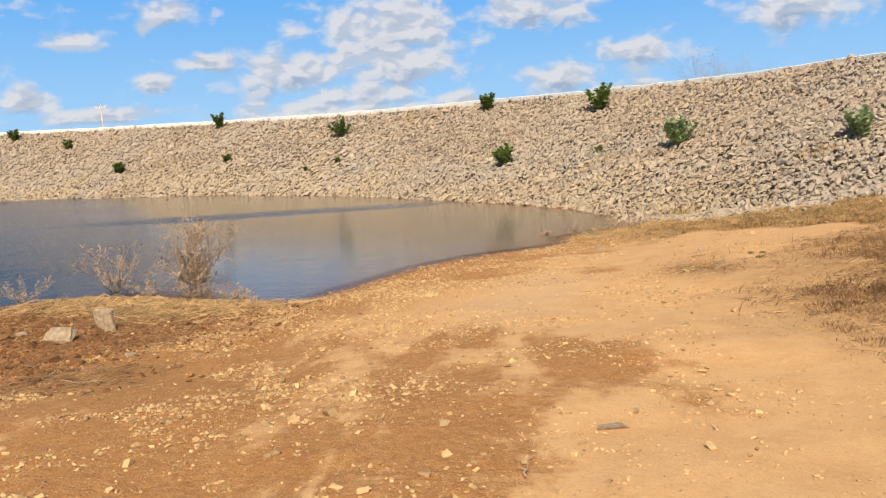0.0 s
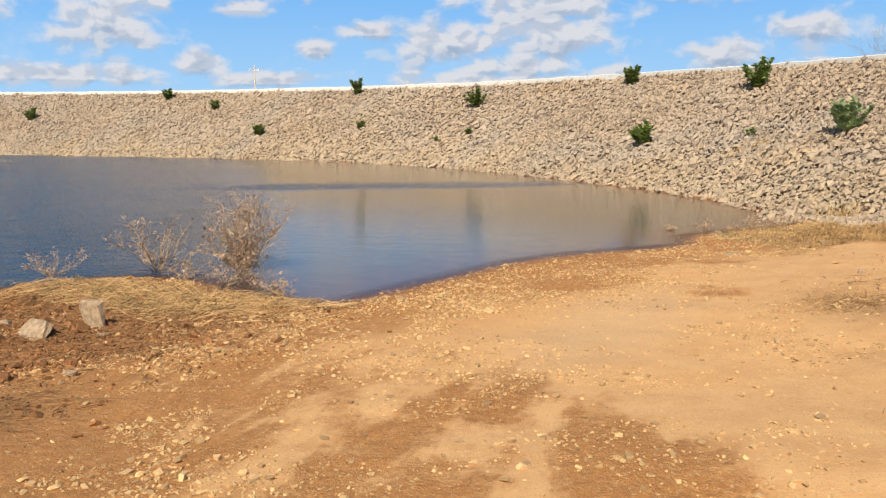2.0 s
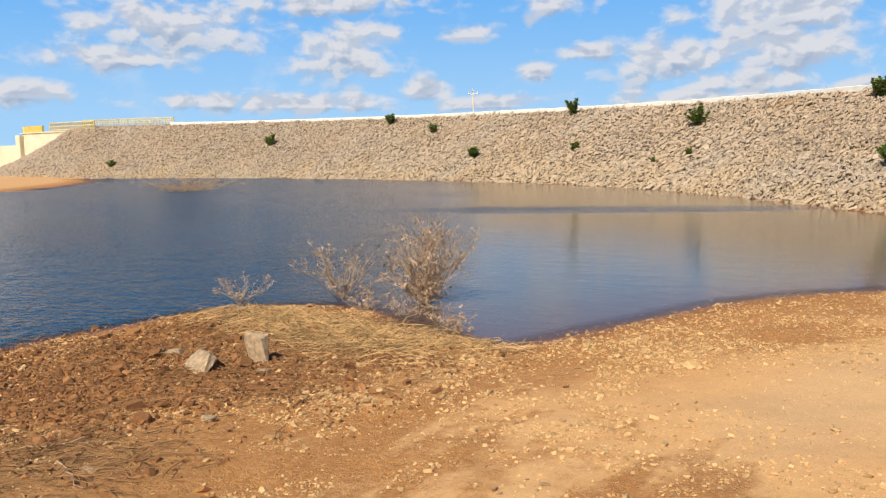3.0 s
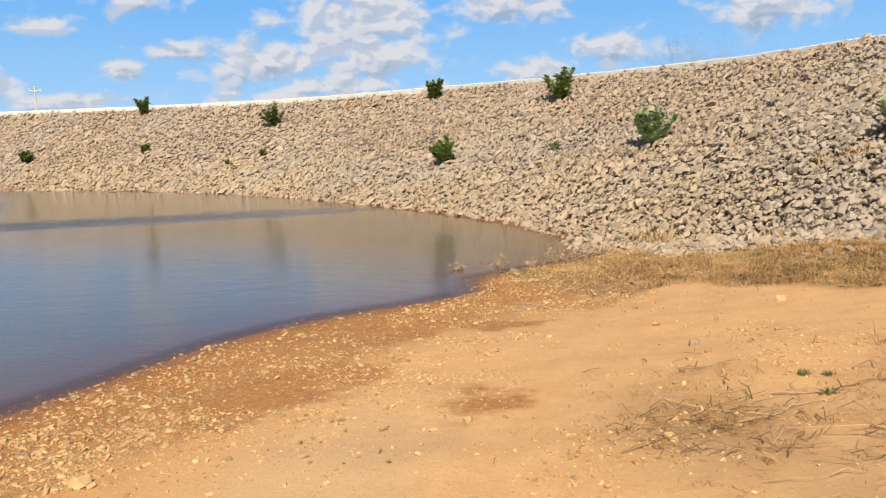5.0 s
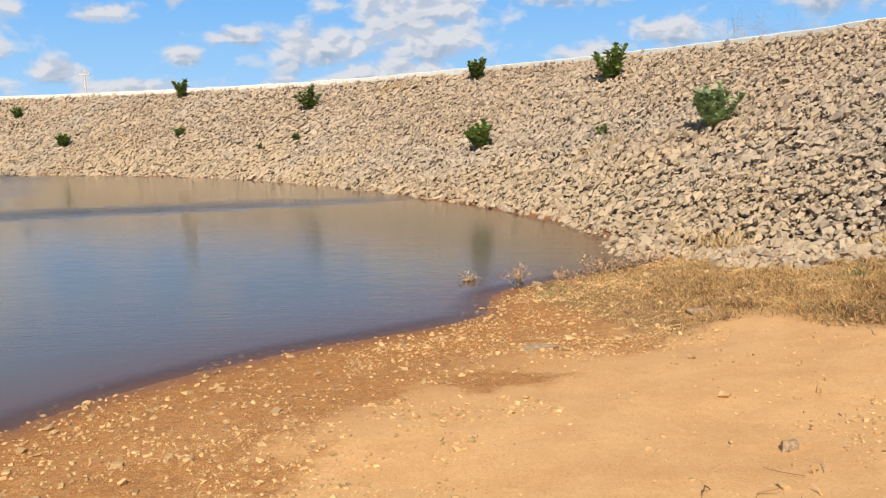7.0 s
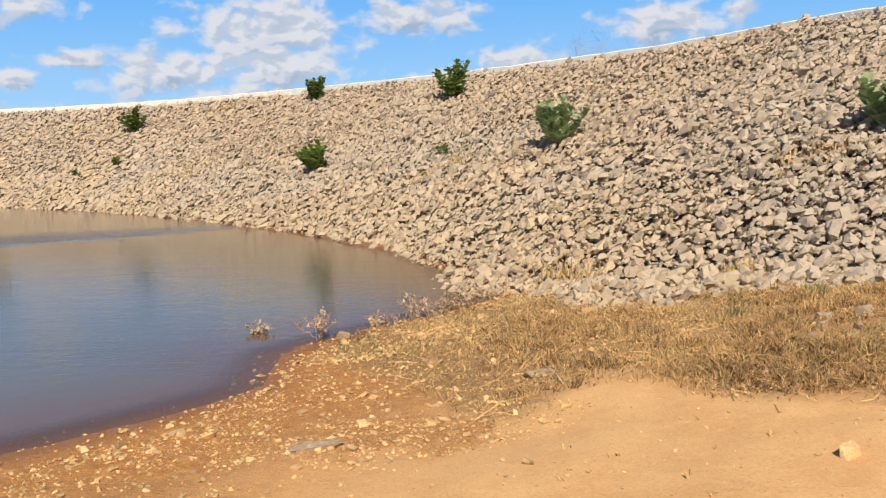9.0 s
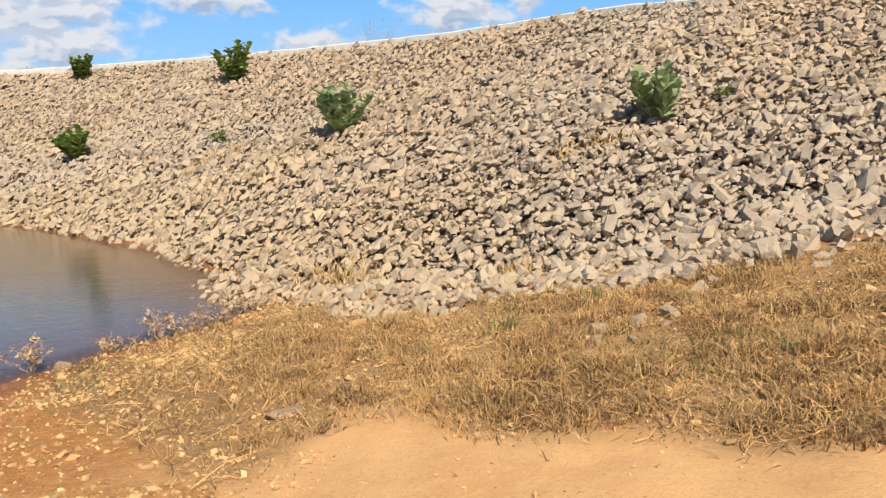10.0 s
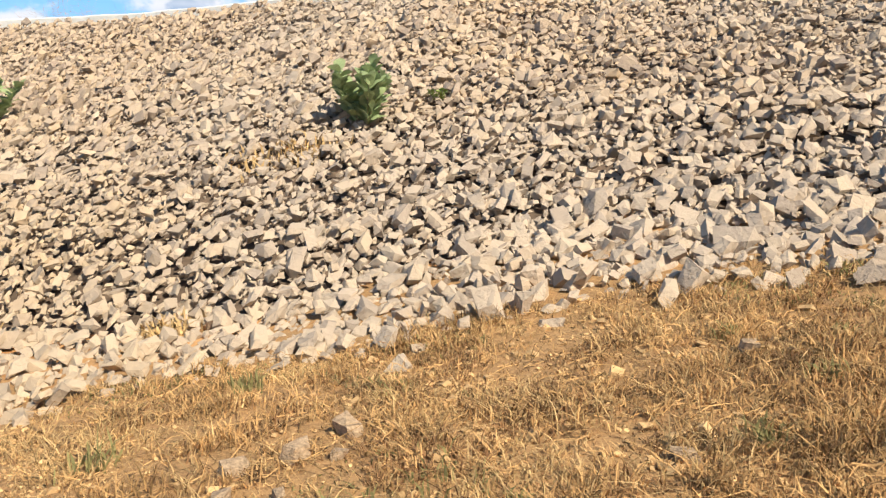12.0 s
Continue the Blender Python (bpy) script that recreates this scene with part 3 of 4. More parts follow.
def bush(x, y, z, width, height, seed, label, material, single=False, stems=9, leaf=0.19, dens=1.0):
    """A shrub of stems that fan out from the base, set with pairs of broad leaves."""
    r = random.Random(seed)
    thing = tagged(new("bush"), label, "bush", "green bushes on the dam")
    thing.location = (x, y, z)
    spots = []
    for i in range(stems):
        a = 2 * math.pi * i / stems + r.uniform(-0.4, 0.4)
        lean = r.uniform(0.35, 1.0) if i > 1 else 0.2
        top = Vector((math.cos(a) * lean * width * 0.58, math.sin(a) * lean * width * 0.58, height * r.uniform(0.68, 0.9) * (1.0 - 0.34 * lean ** 2)))
        pts = []
        for j in range(6):
            t = j / 5
            pts.append(Vector((top.x * t ** 0.8, top.y * t ** 0.8, top.z * t ** 1.15)) + Vector((r.uniform(-1, 1), r.uniform(-1, 1), 0)) * 0.015 * (j > 0))
        bm = tube(bmesh.new(), pts, 0.018, 0.006)
        part("stem", bm, M_STEM, thing)
        n = max(3, int(dens * (5 + 9 * top.length)))
        for j in range(n):
            t = 0.08 + 0.94 * (j + 0.5) / n
            q = min(4.999, t * 5)
            p = pts[int(q)].lerp(pts[min(5, int(q) + 1)], q - int(q)) if t < 1 else pts[-1]
            for s in (0, math.pi):
                b = j * 1.75 + s + r.uniform(-0.5, 0.5)
                rise = r.uniform(0.35, 1.2) if single else r.uniform(0.0, 1.05)
                spots.append((p, b, rise, leaf * r.uniform(0.65, 1.15) * (1.1 - 0.25 * t), r.uniform(-0.5, 0.5)))
    mats = [Matrix.Translation(p) @ Euler((roll, -rise, b), "XYZ").to_matrix().to_4x4() @ Matrix.Diagonal((s, s, s, 1)) for p, b, rise, s, roll in spots]
    if single:
        for m in mats:
            o = part("leaf", leaf_mesh, M_LEAF_ONE, thing)
            o.matrix_basis = m
    else:
        v4 = np.concatenate([LEAF_V, np.ones((len(LEAF_V), 1))], 1)
        vs = np.concatenate([(v4 @ np.array(m).T)[:, :3] for m in mats])
        fs = np.concatenate([LEAF_F + i * len(LEAF_V) for i in range(len(mats))])
        part("leaves", mesh_of("leaves", vs, fs, True), material, thing, "broad grey-green leaves", "stuff")
    return thing


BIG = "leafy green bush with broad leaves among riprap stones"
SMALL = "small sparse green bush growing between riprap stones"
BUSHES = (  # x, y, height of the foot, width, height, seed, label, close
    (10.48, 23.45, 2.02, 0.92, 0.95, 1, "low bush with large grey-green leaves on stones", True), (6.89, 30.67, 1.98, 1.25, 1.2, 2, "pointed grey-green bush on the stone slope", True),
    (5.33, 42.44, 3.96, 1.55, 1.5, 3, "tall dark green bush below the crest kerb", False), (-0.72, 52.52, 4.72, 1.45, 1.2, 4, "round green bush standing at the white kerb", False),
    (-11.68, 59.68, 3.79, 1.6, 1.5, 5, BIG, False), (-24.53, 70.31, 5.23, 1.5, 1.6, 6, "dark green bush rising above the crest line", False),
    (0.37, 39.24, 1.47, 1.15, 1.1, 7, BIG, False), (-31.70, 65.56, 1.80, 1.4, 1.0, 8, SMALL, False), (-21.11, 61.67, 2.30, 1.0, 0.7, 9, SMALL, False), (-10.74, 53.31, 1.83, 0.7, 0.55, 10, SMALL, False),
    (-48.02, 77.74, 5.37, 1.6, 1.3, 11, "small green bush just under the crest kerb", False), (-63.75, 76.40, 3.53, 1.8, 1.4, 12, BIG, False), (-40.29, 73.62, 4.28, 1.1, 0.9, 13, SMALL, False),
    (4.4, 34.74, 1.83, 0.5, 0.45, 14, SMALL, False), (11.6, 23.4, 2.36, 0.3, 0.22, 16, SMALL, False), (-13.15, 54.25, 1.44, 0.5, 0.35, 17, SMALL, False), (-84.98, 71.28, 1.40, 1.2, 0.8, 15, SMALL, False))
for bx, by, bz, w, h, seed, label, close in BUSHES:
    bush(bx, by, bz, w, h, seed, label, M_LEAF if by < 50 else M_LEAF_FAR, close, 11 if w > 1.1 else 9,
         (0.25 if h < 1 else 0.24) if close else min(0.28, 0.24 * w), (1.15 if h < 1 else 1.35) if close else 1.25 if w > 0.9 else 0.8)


# ---- dry shrubs and sticks ----
def twig_shrub(x, y, z, width, height, seed, label, stems=7, forks=6, thick=1.0):
    r = random.Random(seed)
    thing = tagged(new("dry_shrub"), label, "shrub", "dry shrubs by the water")
    thing.location = (x, y, z)
    fine = bmesh.new()
    for i in range(stems):
        a = 2 * math.pi * i / stems + r.uniform(-0.5, 0.5)
        lean = r.uniform(0.25, 1.0)
        top = Vector((math.cos(a) * width * 0.5 * lean, math.sin(a) * width * 0.5 * lean, height * r.uniform(0.6, 1.0) * (1.05 - 0.4 * lean)))
        pts = [top * (j / 5) + Vector((r.uniform(-1, 1), r.uniform(-1, 1), r.uniform(-0.5, 1))) * 0.03 * width * (j > 0) for j in range(6)]
        part("stem", tube(bmesh.new(), pts, 0.011 * thick * min(1.0, height), 0.004 * thick * min(1.0, height), 4), M_TWIG, thing)
        for _ in range(forks):
            j = r.randint(1, 5)
            s = pts[j]
            d = (top.normalized() + Vector((r.gauss(0, 0.6), r.gauss(0, 0.6), r.gauss(0.2, 0.4)))).normalized() * height * r.uniform(0.15, 0.45)
            q = [s, s + d * 0.5 + Vector((r.gauss(0, 0.02), r.gauss(0, 0.02), 0)), s + d]
            tube(fine, q, 0.005 * thick * max(0.5, min(1.0, height)), 0.002 * thick, 3)
            for _ in range(4):
                e = q[1].lerp(q[2], r.random())
                g = Vector((r.gauss(0, 1), r.gauss(0, 1), r.gauss(0.3, 0.7))).normalized() * height * r.uniform(0.05, 0.14)
                tube(fine, [e, e + g * 0.6, e + g + Vector((0, 0, -0.01))], 0.003, 0.0015, 3)
                c = e + g
                w = (0.018 + 0.012 * r.random()) * thick
                fine.faces.new([fine.verts.new(c + Vector((r.uniform(-w, w), r.uniform(-w, w), r.uniform(-w, w)))) for _ in range(3)])
    part("brushwood", fine, M_TWIG, thing, "fine dry twigs with withered leaves", "stuff")
    return thing


twig_shrub(-4.98, 13.35, -0.08, 1.35, 1.25, 21, "dry shrub with withered tan leaves standing in shallow water", 15, 13, 1.4)
twig_shrub(-4.98, 13.3, -0.08, 0.6, 0.5, 121, "dense dry stalks at the foot of a shrub in water", 20, 7, 1.1)
twig_shrub(-6.42, 13.2, -0.08, 1.6, 0.9, 22, "sparse bleached shrub standing in shallow water", 12, 6, 1.3)
twig_shrub(-7.5, 12.1, -0.02, 0.8, 0.5, 23, "small withered shrub at the water's edge", 7, 8)
for i, (sx, sy, w, h) in enumerate(((-4.0, 12.1, 0.8, 0.3), (-4.7, 12.3, 0.9, 0.35), (-5.5, 12.5, 0.8, 0.4), (-3.6, 11.8, 0.5, 0.2))):
    twig_shrub(sx, sy, -0.05, w, h, 24 + 100 * i, "low dry stalks standing in shallow water", 10, 4)
for i, (sx, sy, w, h) in enumerate(((2.2, 19.85, 0.45, 0.3), (3.2, 20.7, 0.6, 0.3), (3.85, 21.2, 0.7, 0.34), (1.5, 20.3, 0.4, 0.12), (3.5, 20.8, 0.6, 0.26), (4.15, 21.5, 0.5, 0.34), (2.8, 20.4, 0.4, 0.15))):
    twig_shrub(sx, sy, -0.03, w, h, 30 + i, "small bleached shrub at the water's edge", 8, 5)
twig_shrub(-41.5, 42.8, -0.1, 7.0, 1.0, 41, "low reddish thicket standing in far water", 40, 30)


# ---- dry grass ----
def blades(places, heights, r, lean=0.6, width=0.006):
    """Arrays of bent grass blades, three triangles each."""
    n = len(places)
    a, b = r.uniform(0, 2 * np.pi, n), r.uniform(0, 2 * np.pi, n)
    side = np.stack([np.cos(a), np.sin(a), np.zeros(n)], -1) * (width * r.uniform(0.6, 1.6, n))[:, None]
    out = np.stack([np.cos(b), np.sin(b), np.zeros(n)], -1) * (heights * np.abs(r.normal(0, lean, n)))[:, None]
    up = np.stack([np.zeros(n), np.zeros(n), heights], -1)
    mid = places + up * 0.6 + out * 0.4
    tip = places + up * r.uniform(0.6, 1.0, (n, 1)) + out
    v = np.stack([places - side, places + side, mid - side * 0.8, mid + side * 0.8, tip], 1).reshape(-1, 3)
    f = np.array([(0, 1, 3), (0, 3, 2), (2, 3, 4)])
    return v, (f[None] + (np.arange(n) * 5)[:, None, None]).reshape(-1, 3)


def grass(name, label, material, box, n, height, seed, weight, lean=0.6, width=0.006):
    """Grass over a box of the plan, kept where weight is high, in clumps."""
    r = np.random.RandomState(seed)
    x, y = r.uniform(box[0], box[1], n), r.uniform(box[2], box[3], n)
    w = weight(x, y) * np.clip(0.65 + 1.3 * vnoise(x, y, 2.2, seed) + 0.9 * vnoise(x, y, 6.0, seed + 1), 0, 1)
    m = r.rand(n) < w
    x, y = x[m], y[m]
    k = r.randint(1, 4, len(x))
    x, y = np.repeat(x, k), np.repeat(y, k)
    x, y = x + r.normal(0, 0.018, len(x)), y + r.normal(0, 0.018, len(y))
    z = earth_z(x, y)
    d = earth_d(x, y)
    ok = d > -0.25
    x, y, z = x[ok], y[ok], z[ok]
    h = height * r.uniform(0.4, 1.25, len(x)) * np.clip(0.97 + 0.4 * vnoise(x, y, 1.0, seed + 2) + 1.6 * vnoise(x, y, 4.2, 62), 0.5, 2)
    v, f = blades(np.stack([x, y, z - 0.01], -1), h, r, lean, width)
    ob = part(name, mesh_of(name, v, f), material)
    return tagged(ob, label, "grass", kind="stuff")


band = lambda x, y: np.where(y > 13.3, earth_litter(x, y), 0) * (face_low(x, y))
turf = lambda x, y: band(x, y) * np.clip((x - 3.4) / 2.0, 0.12, 1) * np.clip(0.65 + 1.8 * vnoise(x, y, 1.4, 63) + 1.2 * vnoise(x, y, 3.8, 66), 0.05, 1)
right = lambda x, y: np.where(y <= 13.3, earth_litter(x, y), 0) * np.where(x > 0, 1, 0)
mound_straw = lambda x, y: np.where(x < 0, earth_litter(x, y), 0)


def face_low(x, y):
    """1 on the earth, fading out on the stones of the face."""
    d, k = to_line(x, y, TOE[::2])
    kk = np.clip(k * 2, 0, len(TOE) - 1)
    sgn = np.sign(np.einsum("ij,ij->i", np.stack([x, y], -1) - TOE[kk, :2], NRM[kk]))
    h = TOE[kk, 2] * d * sgn / FACE
    return np.clip((earth_z(x, y) - reach(x) + 0.05 - h) / 0.1, 0, 1)


grass("dry_grass", "dry brown grass along the foot of the stones", M_STRAW, (3, 15, 12, 22), 230000, 0.085, 61, turf, 1.2, 0.0032)
grass("pale_grass", "pale dry straw among brown grass", M_STRAW_PALE, (2, 15, 12, 22), 100000, 0.08, 64, lambda x, y: band(x, y) * np.clip((x - 2.9) / 1.6, 0.1, 1), 1.5, 0.0028)
grass("weeds", "sparse green weeds among dry grass", M_GREEN_GRASS, (2, 14, 12, 20), 30000, 0.06, 67, lambda x, y: band(x, y) * (vnoise(x, y, 0.9, 68) + 0.5 * vnoise(x, y, 2.7, 69) > 0.25), 0.8, 0.0055)
grass("dry_grass", "dry brown brushwood and grass beside the sand", M_STRAW, (2, 17, 1, 13.5), 200000, 0.04, 71, right, 2.2, 0.0025)
grass("brush", "dense dry brown brush beside the sand", M_TWIG_FINE, (3.2, 12, 1, 13.5), 190000, 0.10, 72, lambda x, y: right(x, y) * np.clip((x - 2.9 - 0.12 * y) / 1.2, 0, 1) * np.clip(0.4 + 2.4 * vnoise(x, y, 1.1, 78), 0, 1), 1.3, 0.003)
grass("brush", "matted dark dry brush at the edge of the sand", M_TWIG_FINE, (2.9, 6.5, 1, 9.2), 48000, 0.06, 73,
      lambda x, y: np.clip((x - 2.95 - 0.06 * y) / 0.7, 0, 1) * np.clip((9.2 - y) / 1.5, 0, 1) * np.clip(0.75 + 2.2 * vnoise(x, y, 1.3, 79), 0, 1), 1.2, 0.0035)
grass("straw", "flattened pale straw on the earth mound", M_STRAW_MAT, (-8, -1.5, 5, 13), 60000, 0.02, 74, mound_straw, 5.0, 0.003)
grass("straw", "long pale straw strands matted by the water", M_STRAW_LONG, (-6.8, -2.4, 9.8, 12.4), 12000, 0.06, 75,
      lambda x, y: np.exp(-((x + 4.3) / 1.5) ** 2 - ((y - 11.1 + 0.12 * (x + 4.3)) / 0.6) ** 2), 2.4, 0.006)
grass("dry_grass", "dark withered stalks among the dry grass", M_TWIG_FINE, (3, 15, 12, 22), 150000, 0.065, 65, turf, 1.3, 0.0034)
grass("grass_tufts", "scattered short dry tufts on the sand", M_STRAW, (1.5, 9, 4, 17), 1500, 0.045, 77, lambda x, y: 0.25 * (x > 2.2 + 0.1 * y), 0.9)


def strands(name, label, material, box, n, length, seed, weight, turn=None, spread=1.6, width=0.0035, lift=0.05):
    """Long dry stalks and twigs that lie about on the earth, each a thin three-sided bent rod."""
    r = np.random.RandomState(seed)
    x, y = r.uniform(box[0], box[1], n), r.uniform(box[2], box[3], n)
    m = r.rand(n) < weight(x, y)
    x, y = x[m], y[m]
    n = len(x)
    a = r.normal(0 if turn is None else radians(turn), spread, n)
    half = 0.5 * length * np.exp(r.normal(0, 0.45, n))
    bend = r.normal(0, 0.25, n)
    pts = []
    for t in (-1.0, -0.1, 1.0):
        px = x + np.cos(a) * half * t - np.sin(a) * half * bend * (1 - t * t)
        py = y + np.sin(a) * half * t + np.cos(a) * half * bend * (1 - t * t)
        pts.append(np.stack([px, py, np.maximum(earth_z(px, py), -0.02) + np.abs(r.normal(0, lift, n)) * (1.3 if t > -0.5 else 0.6) + 0.004], -1))
    w = width * r.uniform(0.6, 1.7, n)
    side, zup = np.stack([-np.sin(a) * w, np.cos(a) * w, 0 * w], -1), np.stack([0 * w, 0 * w, 1.5 * w], -1)
    v = np.concatenate([np.stack([p - side * k, p + side * k, p + zup * k], 1) for p, k in zip(pts, (1.0, 0.9, 0.35))], 1).reshape(-1, 3)
    q = [(b + i, b + (i + 1) % 3, b + 3 + (i + 1) % 3, b + 3 + i) for b in (0, 3) for i in range(3)]
    f = (np.array(q)[None] + (np.arange(n) * 9)[:, None, None]).reshape(-1, 4)
    return tagged(part(name, mesh_of(name, v, f), material), label, "grass", kind="stuff")


strands("straw", "flattened pale stalks matted over the earth mound", M_STRAW_LONG, (-7.6, -2.2, 9.6, 12.4), 14000, 0.30, 175,
        lambda x, y: np.clip(1.4 * np.exp(-((x + 4.9) / 1.25) ** 2 - ((y - 10.75 + 0.05 * (x + 4.3)) / 0.5) ** 2) + 0.8 * np.exp(-((x + 3.3) / 0.8) ** 2 - ((y - 11.1) / 0.16) ** 2), 0, 1), -8, 0.9, 0.0032, 0.04)
strands("twig_litter", "thin brown stalks strewn over the earth mound", M_TWIG_FINE, (-8, -2.5, 5, 12), 9000, 0.22, 176,
        lambda x, y: np.clip(earth_d(x, y), 0, 1) * np.exp(-((x + 5.0) / 2.0) ** 2 - ((y - 9.6) / 1.9) ** 2), None, 1.8, 0.003, 0.02)
strands("twig_litter", "dry stalks lying on the damp earth", M_TWIG_FINE, (-5, -2.4, 5.3, 7.2), 1500, 0.2, 177,
        lambda x, y: np.exp(-((x + 3.7) / 0.8) ** 2 - ((y - 6.3) / 0.55) ** 2), 10, 0.9, 0.003, 0.02)
strands("twig_litter", "dry twigs and stalks lying beside the sand", M_TWIG_FINE, (2.8, 9, 2, 13.4), 15000, 0.16, 178,
        lambda x, y: right(x, y) * np.clip(0.35 + 2.0 * vnoise(x, y, 1.0, 78), 0, 1), None, 1.8, 0.003, 0.03)
strands("twig_litter", "pale dry stalks lying beside the sand", M_STRAW_LONG, (2.8, 9, 2, 13.4), 9000, 0.17, 179,
        lambda x, y: right(x, y) * np.clip(0.5 + 2.0 * vnoise(x, y, 1.3, 80), 0, 1), None, 1.8, 0.0025, 0.03)
strands("straw", "pale broken stalks lying among the dry grass", M_STRAW, (2.6, 12, 12.5, 21), 12000, 0.11, 180, lambda x, y: band(x, y) * 0.9, None, 1.8, 0.0022, 0.035)


def reed_clump(x, y, z, seed):
    r = np.random.RandomState(seed)
    n = 110
    p = np.stack([r.normal(x, 0.25, n), r.normal(y, 0.2, n), np.full(n, z)], -1)
    v, f = blades(p, r.uniform(0.15, 0.5, n), r, 0.6, 0.010)
    return tagged(part("reed_clump", mesh_of("reed_clump", v, f), M_STRAW_PALE), "clump of dry upright reeds among the stones", "grass")


def weed(x, y, size, seed):
    """A low green weed: a rosette of short bent blades."""
    r = np.random.RandomState(seed)
    n, size = 45, size * 0.75
    p = np.stack([r.normal(x, size * 0.25, n), r.normal(y, size * 0.25, n), np.zeros(n)], -1)
    p[:, 2] = earth_z(p[:, 0], p[:, 1]) - 0.005
    v, f = blades(p, size * r.uniform(0.3, 0.8, n), r, 0.7, 0.006)
    return tagged(part("weed", mesh_of("weed", v, f), M_GREEN_GRASS), "low green weed growing in dry ground", "weed", "green weeds")


for i, (gx, gy, gs) in enumerate(((9.05, 16.85, 0.2), (7.05, 16.3, 0.18), (8.75, 16.05, 0.2), (6.85, 18.6, 0.3), (9.25, 16.3, 0.14), (8.1, 15.95, 0.22), (5.9, 18.1, 0.3), (4.3, 12.0, 0.1), (4.45, 11.95, 0.09), (4.3, 11.55, 0.12))):
    weed(gx, gy, gs, 500 + i)


def dry_patch(x, y, z, seed, spread):
    """Thin dry grass between the stones of the face."""
    r = np.random.RandomState(seed)
    n = 220
    px, py = r.normal(x, spread, n), r.normal(y, spread * 0.6, n)
    pz = np.array([face_height(a, c) for a, c in zip(px, py)]) - 0.02
    v, f = blades(np.stack([px, py, pz], -1), r.uniform(0.06, 0.22, n), r, 0.9, 0.012)
    return tagged(part("dry_grass", mesh_of("dry_grass", v, f), M_STRAW_PALE), "thin dry grass between riprap stones", "grass", kind="stuff")


for i, (gx, gy, gs) in enumerate(((3.94, 33.3, 0.6), (9.4, 23.4, 0.35), (-25.2, 63.3, 1.3), (-34.8, 67.4, 1.4), (-27.7, 65.0, 1.0), (-42.5, 74.0, 0.8), (-6.2, 57.9, 0.7), (7.0, 20.6, 0.12))):
    dry_patch(gx, gy, 0, 300 + i, gs)
reed_clump(5.3, 21.9, face_height(5.3, 21.9) - 0.02, 81)


# ---- pebbles, clods and single rocks ----
def strew(name, label, material, box, n, size, seed, weight, flat=0.7, sink=0.15):
    r = np.random.RandomState(seed)
    x, y = r.uniform(box[0], box[1], n), r.uniform(box[2], box[3], n)
    m = r.rand(n) < weight(x, y)
    x, y = x[m], y[m]
    s = 0.8 * size * np.exp(r.normal(0, 0.5, len(x)))
    v, f = scatter(np.stack([x, y, earth_z(x, y) + s * sink], -1), s, KINDS_FAR, r, 0.4, flat)
    return tagged(part(name, mesh_of(name, v, f), material), label, "stones", kind="stuff")


def strip(x, y):
    d = earth_d(x, y)
    return np.clip(1 - np.abs(d - 0.9) / 1.5, 0, 1) * np.clip(0.6 + 1.8 * vnoise(x, y, 1.5, 91), 0, 1)


def open_ground(x, y):
    d = earth_d(x, y)
    return np.where(d > 0, (0.06 + 0.9 * (vnoise(x, y, 1.1, 92) + 0.6 * vnoise(x, y, 3.5, 97) > 0.12)) * np.clip(1.25 - d / 9, 0.1, 1) * np.where(x < -0.5, 1.0, 0.6), 0)


strew("pebbles", "pale pebbles along the shore", M_PEBBLE, (-8, 5, 6, 22), 60000, 0.026, 93, strip)
strew("pebbles", "fine gravel scattered over the earth", M_PEBBLE, (-8, 6, 1.5, 20), 300000, 0.018, 94, open_ground)
strew("pebbles", "pale grey gravel on the spit by the water", M_PEBBLE, (2, 7.5, 16.5, 22.5), 22000, 0.027, 193,
      lambda x, y: (earth_d(x, y) > -0.1) * np.clip(1.2 - np.abs(x - 3.5 - 0.75 * (y - 20)) / 0.9, 0, 1) * (y > 18.6) * np.clip(0.7 + 1.6 * vnoise(x, y, 1.7, 191), 0, 1))
strew("pebbles", "small stones scattered under the dry grass", M_PEBBLE, (3, 12, 12, 20), 16000, 0.03, 195, lambda x, y: band(x, y) * np.clip(0.35 + 1.8 * vnoise(x, y, 1.1, 196), 0, 1))
strew("pebbles", "broken stones strewn over the worn earth", M_PEBBLE, (-7, 2.2, 1.8, 14), 50000, 0.022, 197,
      lambda x, y: (earth_d(x, y) > 0.05) * np.clip(0.1 + 2.2 * (vnoise(x, y, 0.8, 198) + 0.6 * vnoise(x, y, 3.0, 199)), 0, 0.8) * np.clip(1.15 - (x + 2) / 4.5, 0.05, 1))
strew("clods", "red-brown earth clods on the mound", M_CLOD, (-9, -2, 5, 12.5), 70000, 0.029, 95,
      lambda x, y: np.clip(np.exp(-((x + 5.6) / 2.0) ** 2 - ((y - 8.8) / 2.2) ** 2) * (0.8 + 1.5 * vnoise(x, y, 1.2, 96)), 0, 1), 0.8, 0.2)


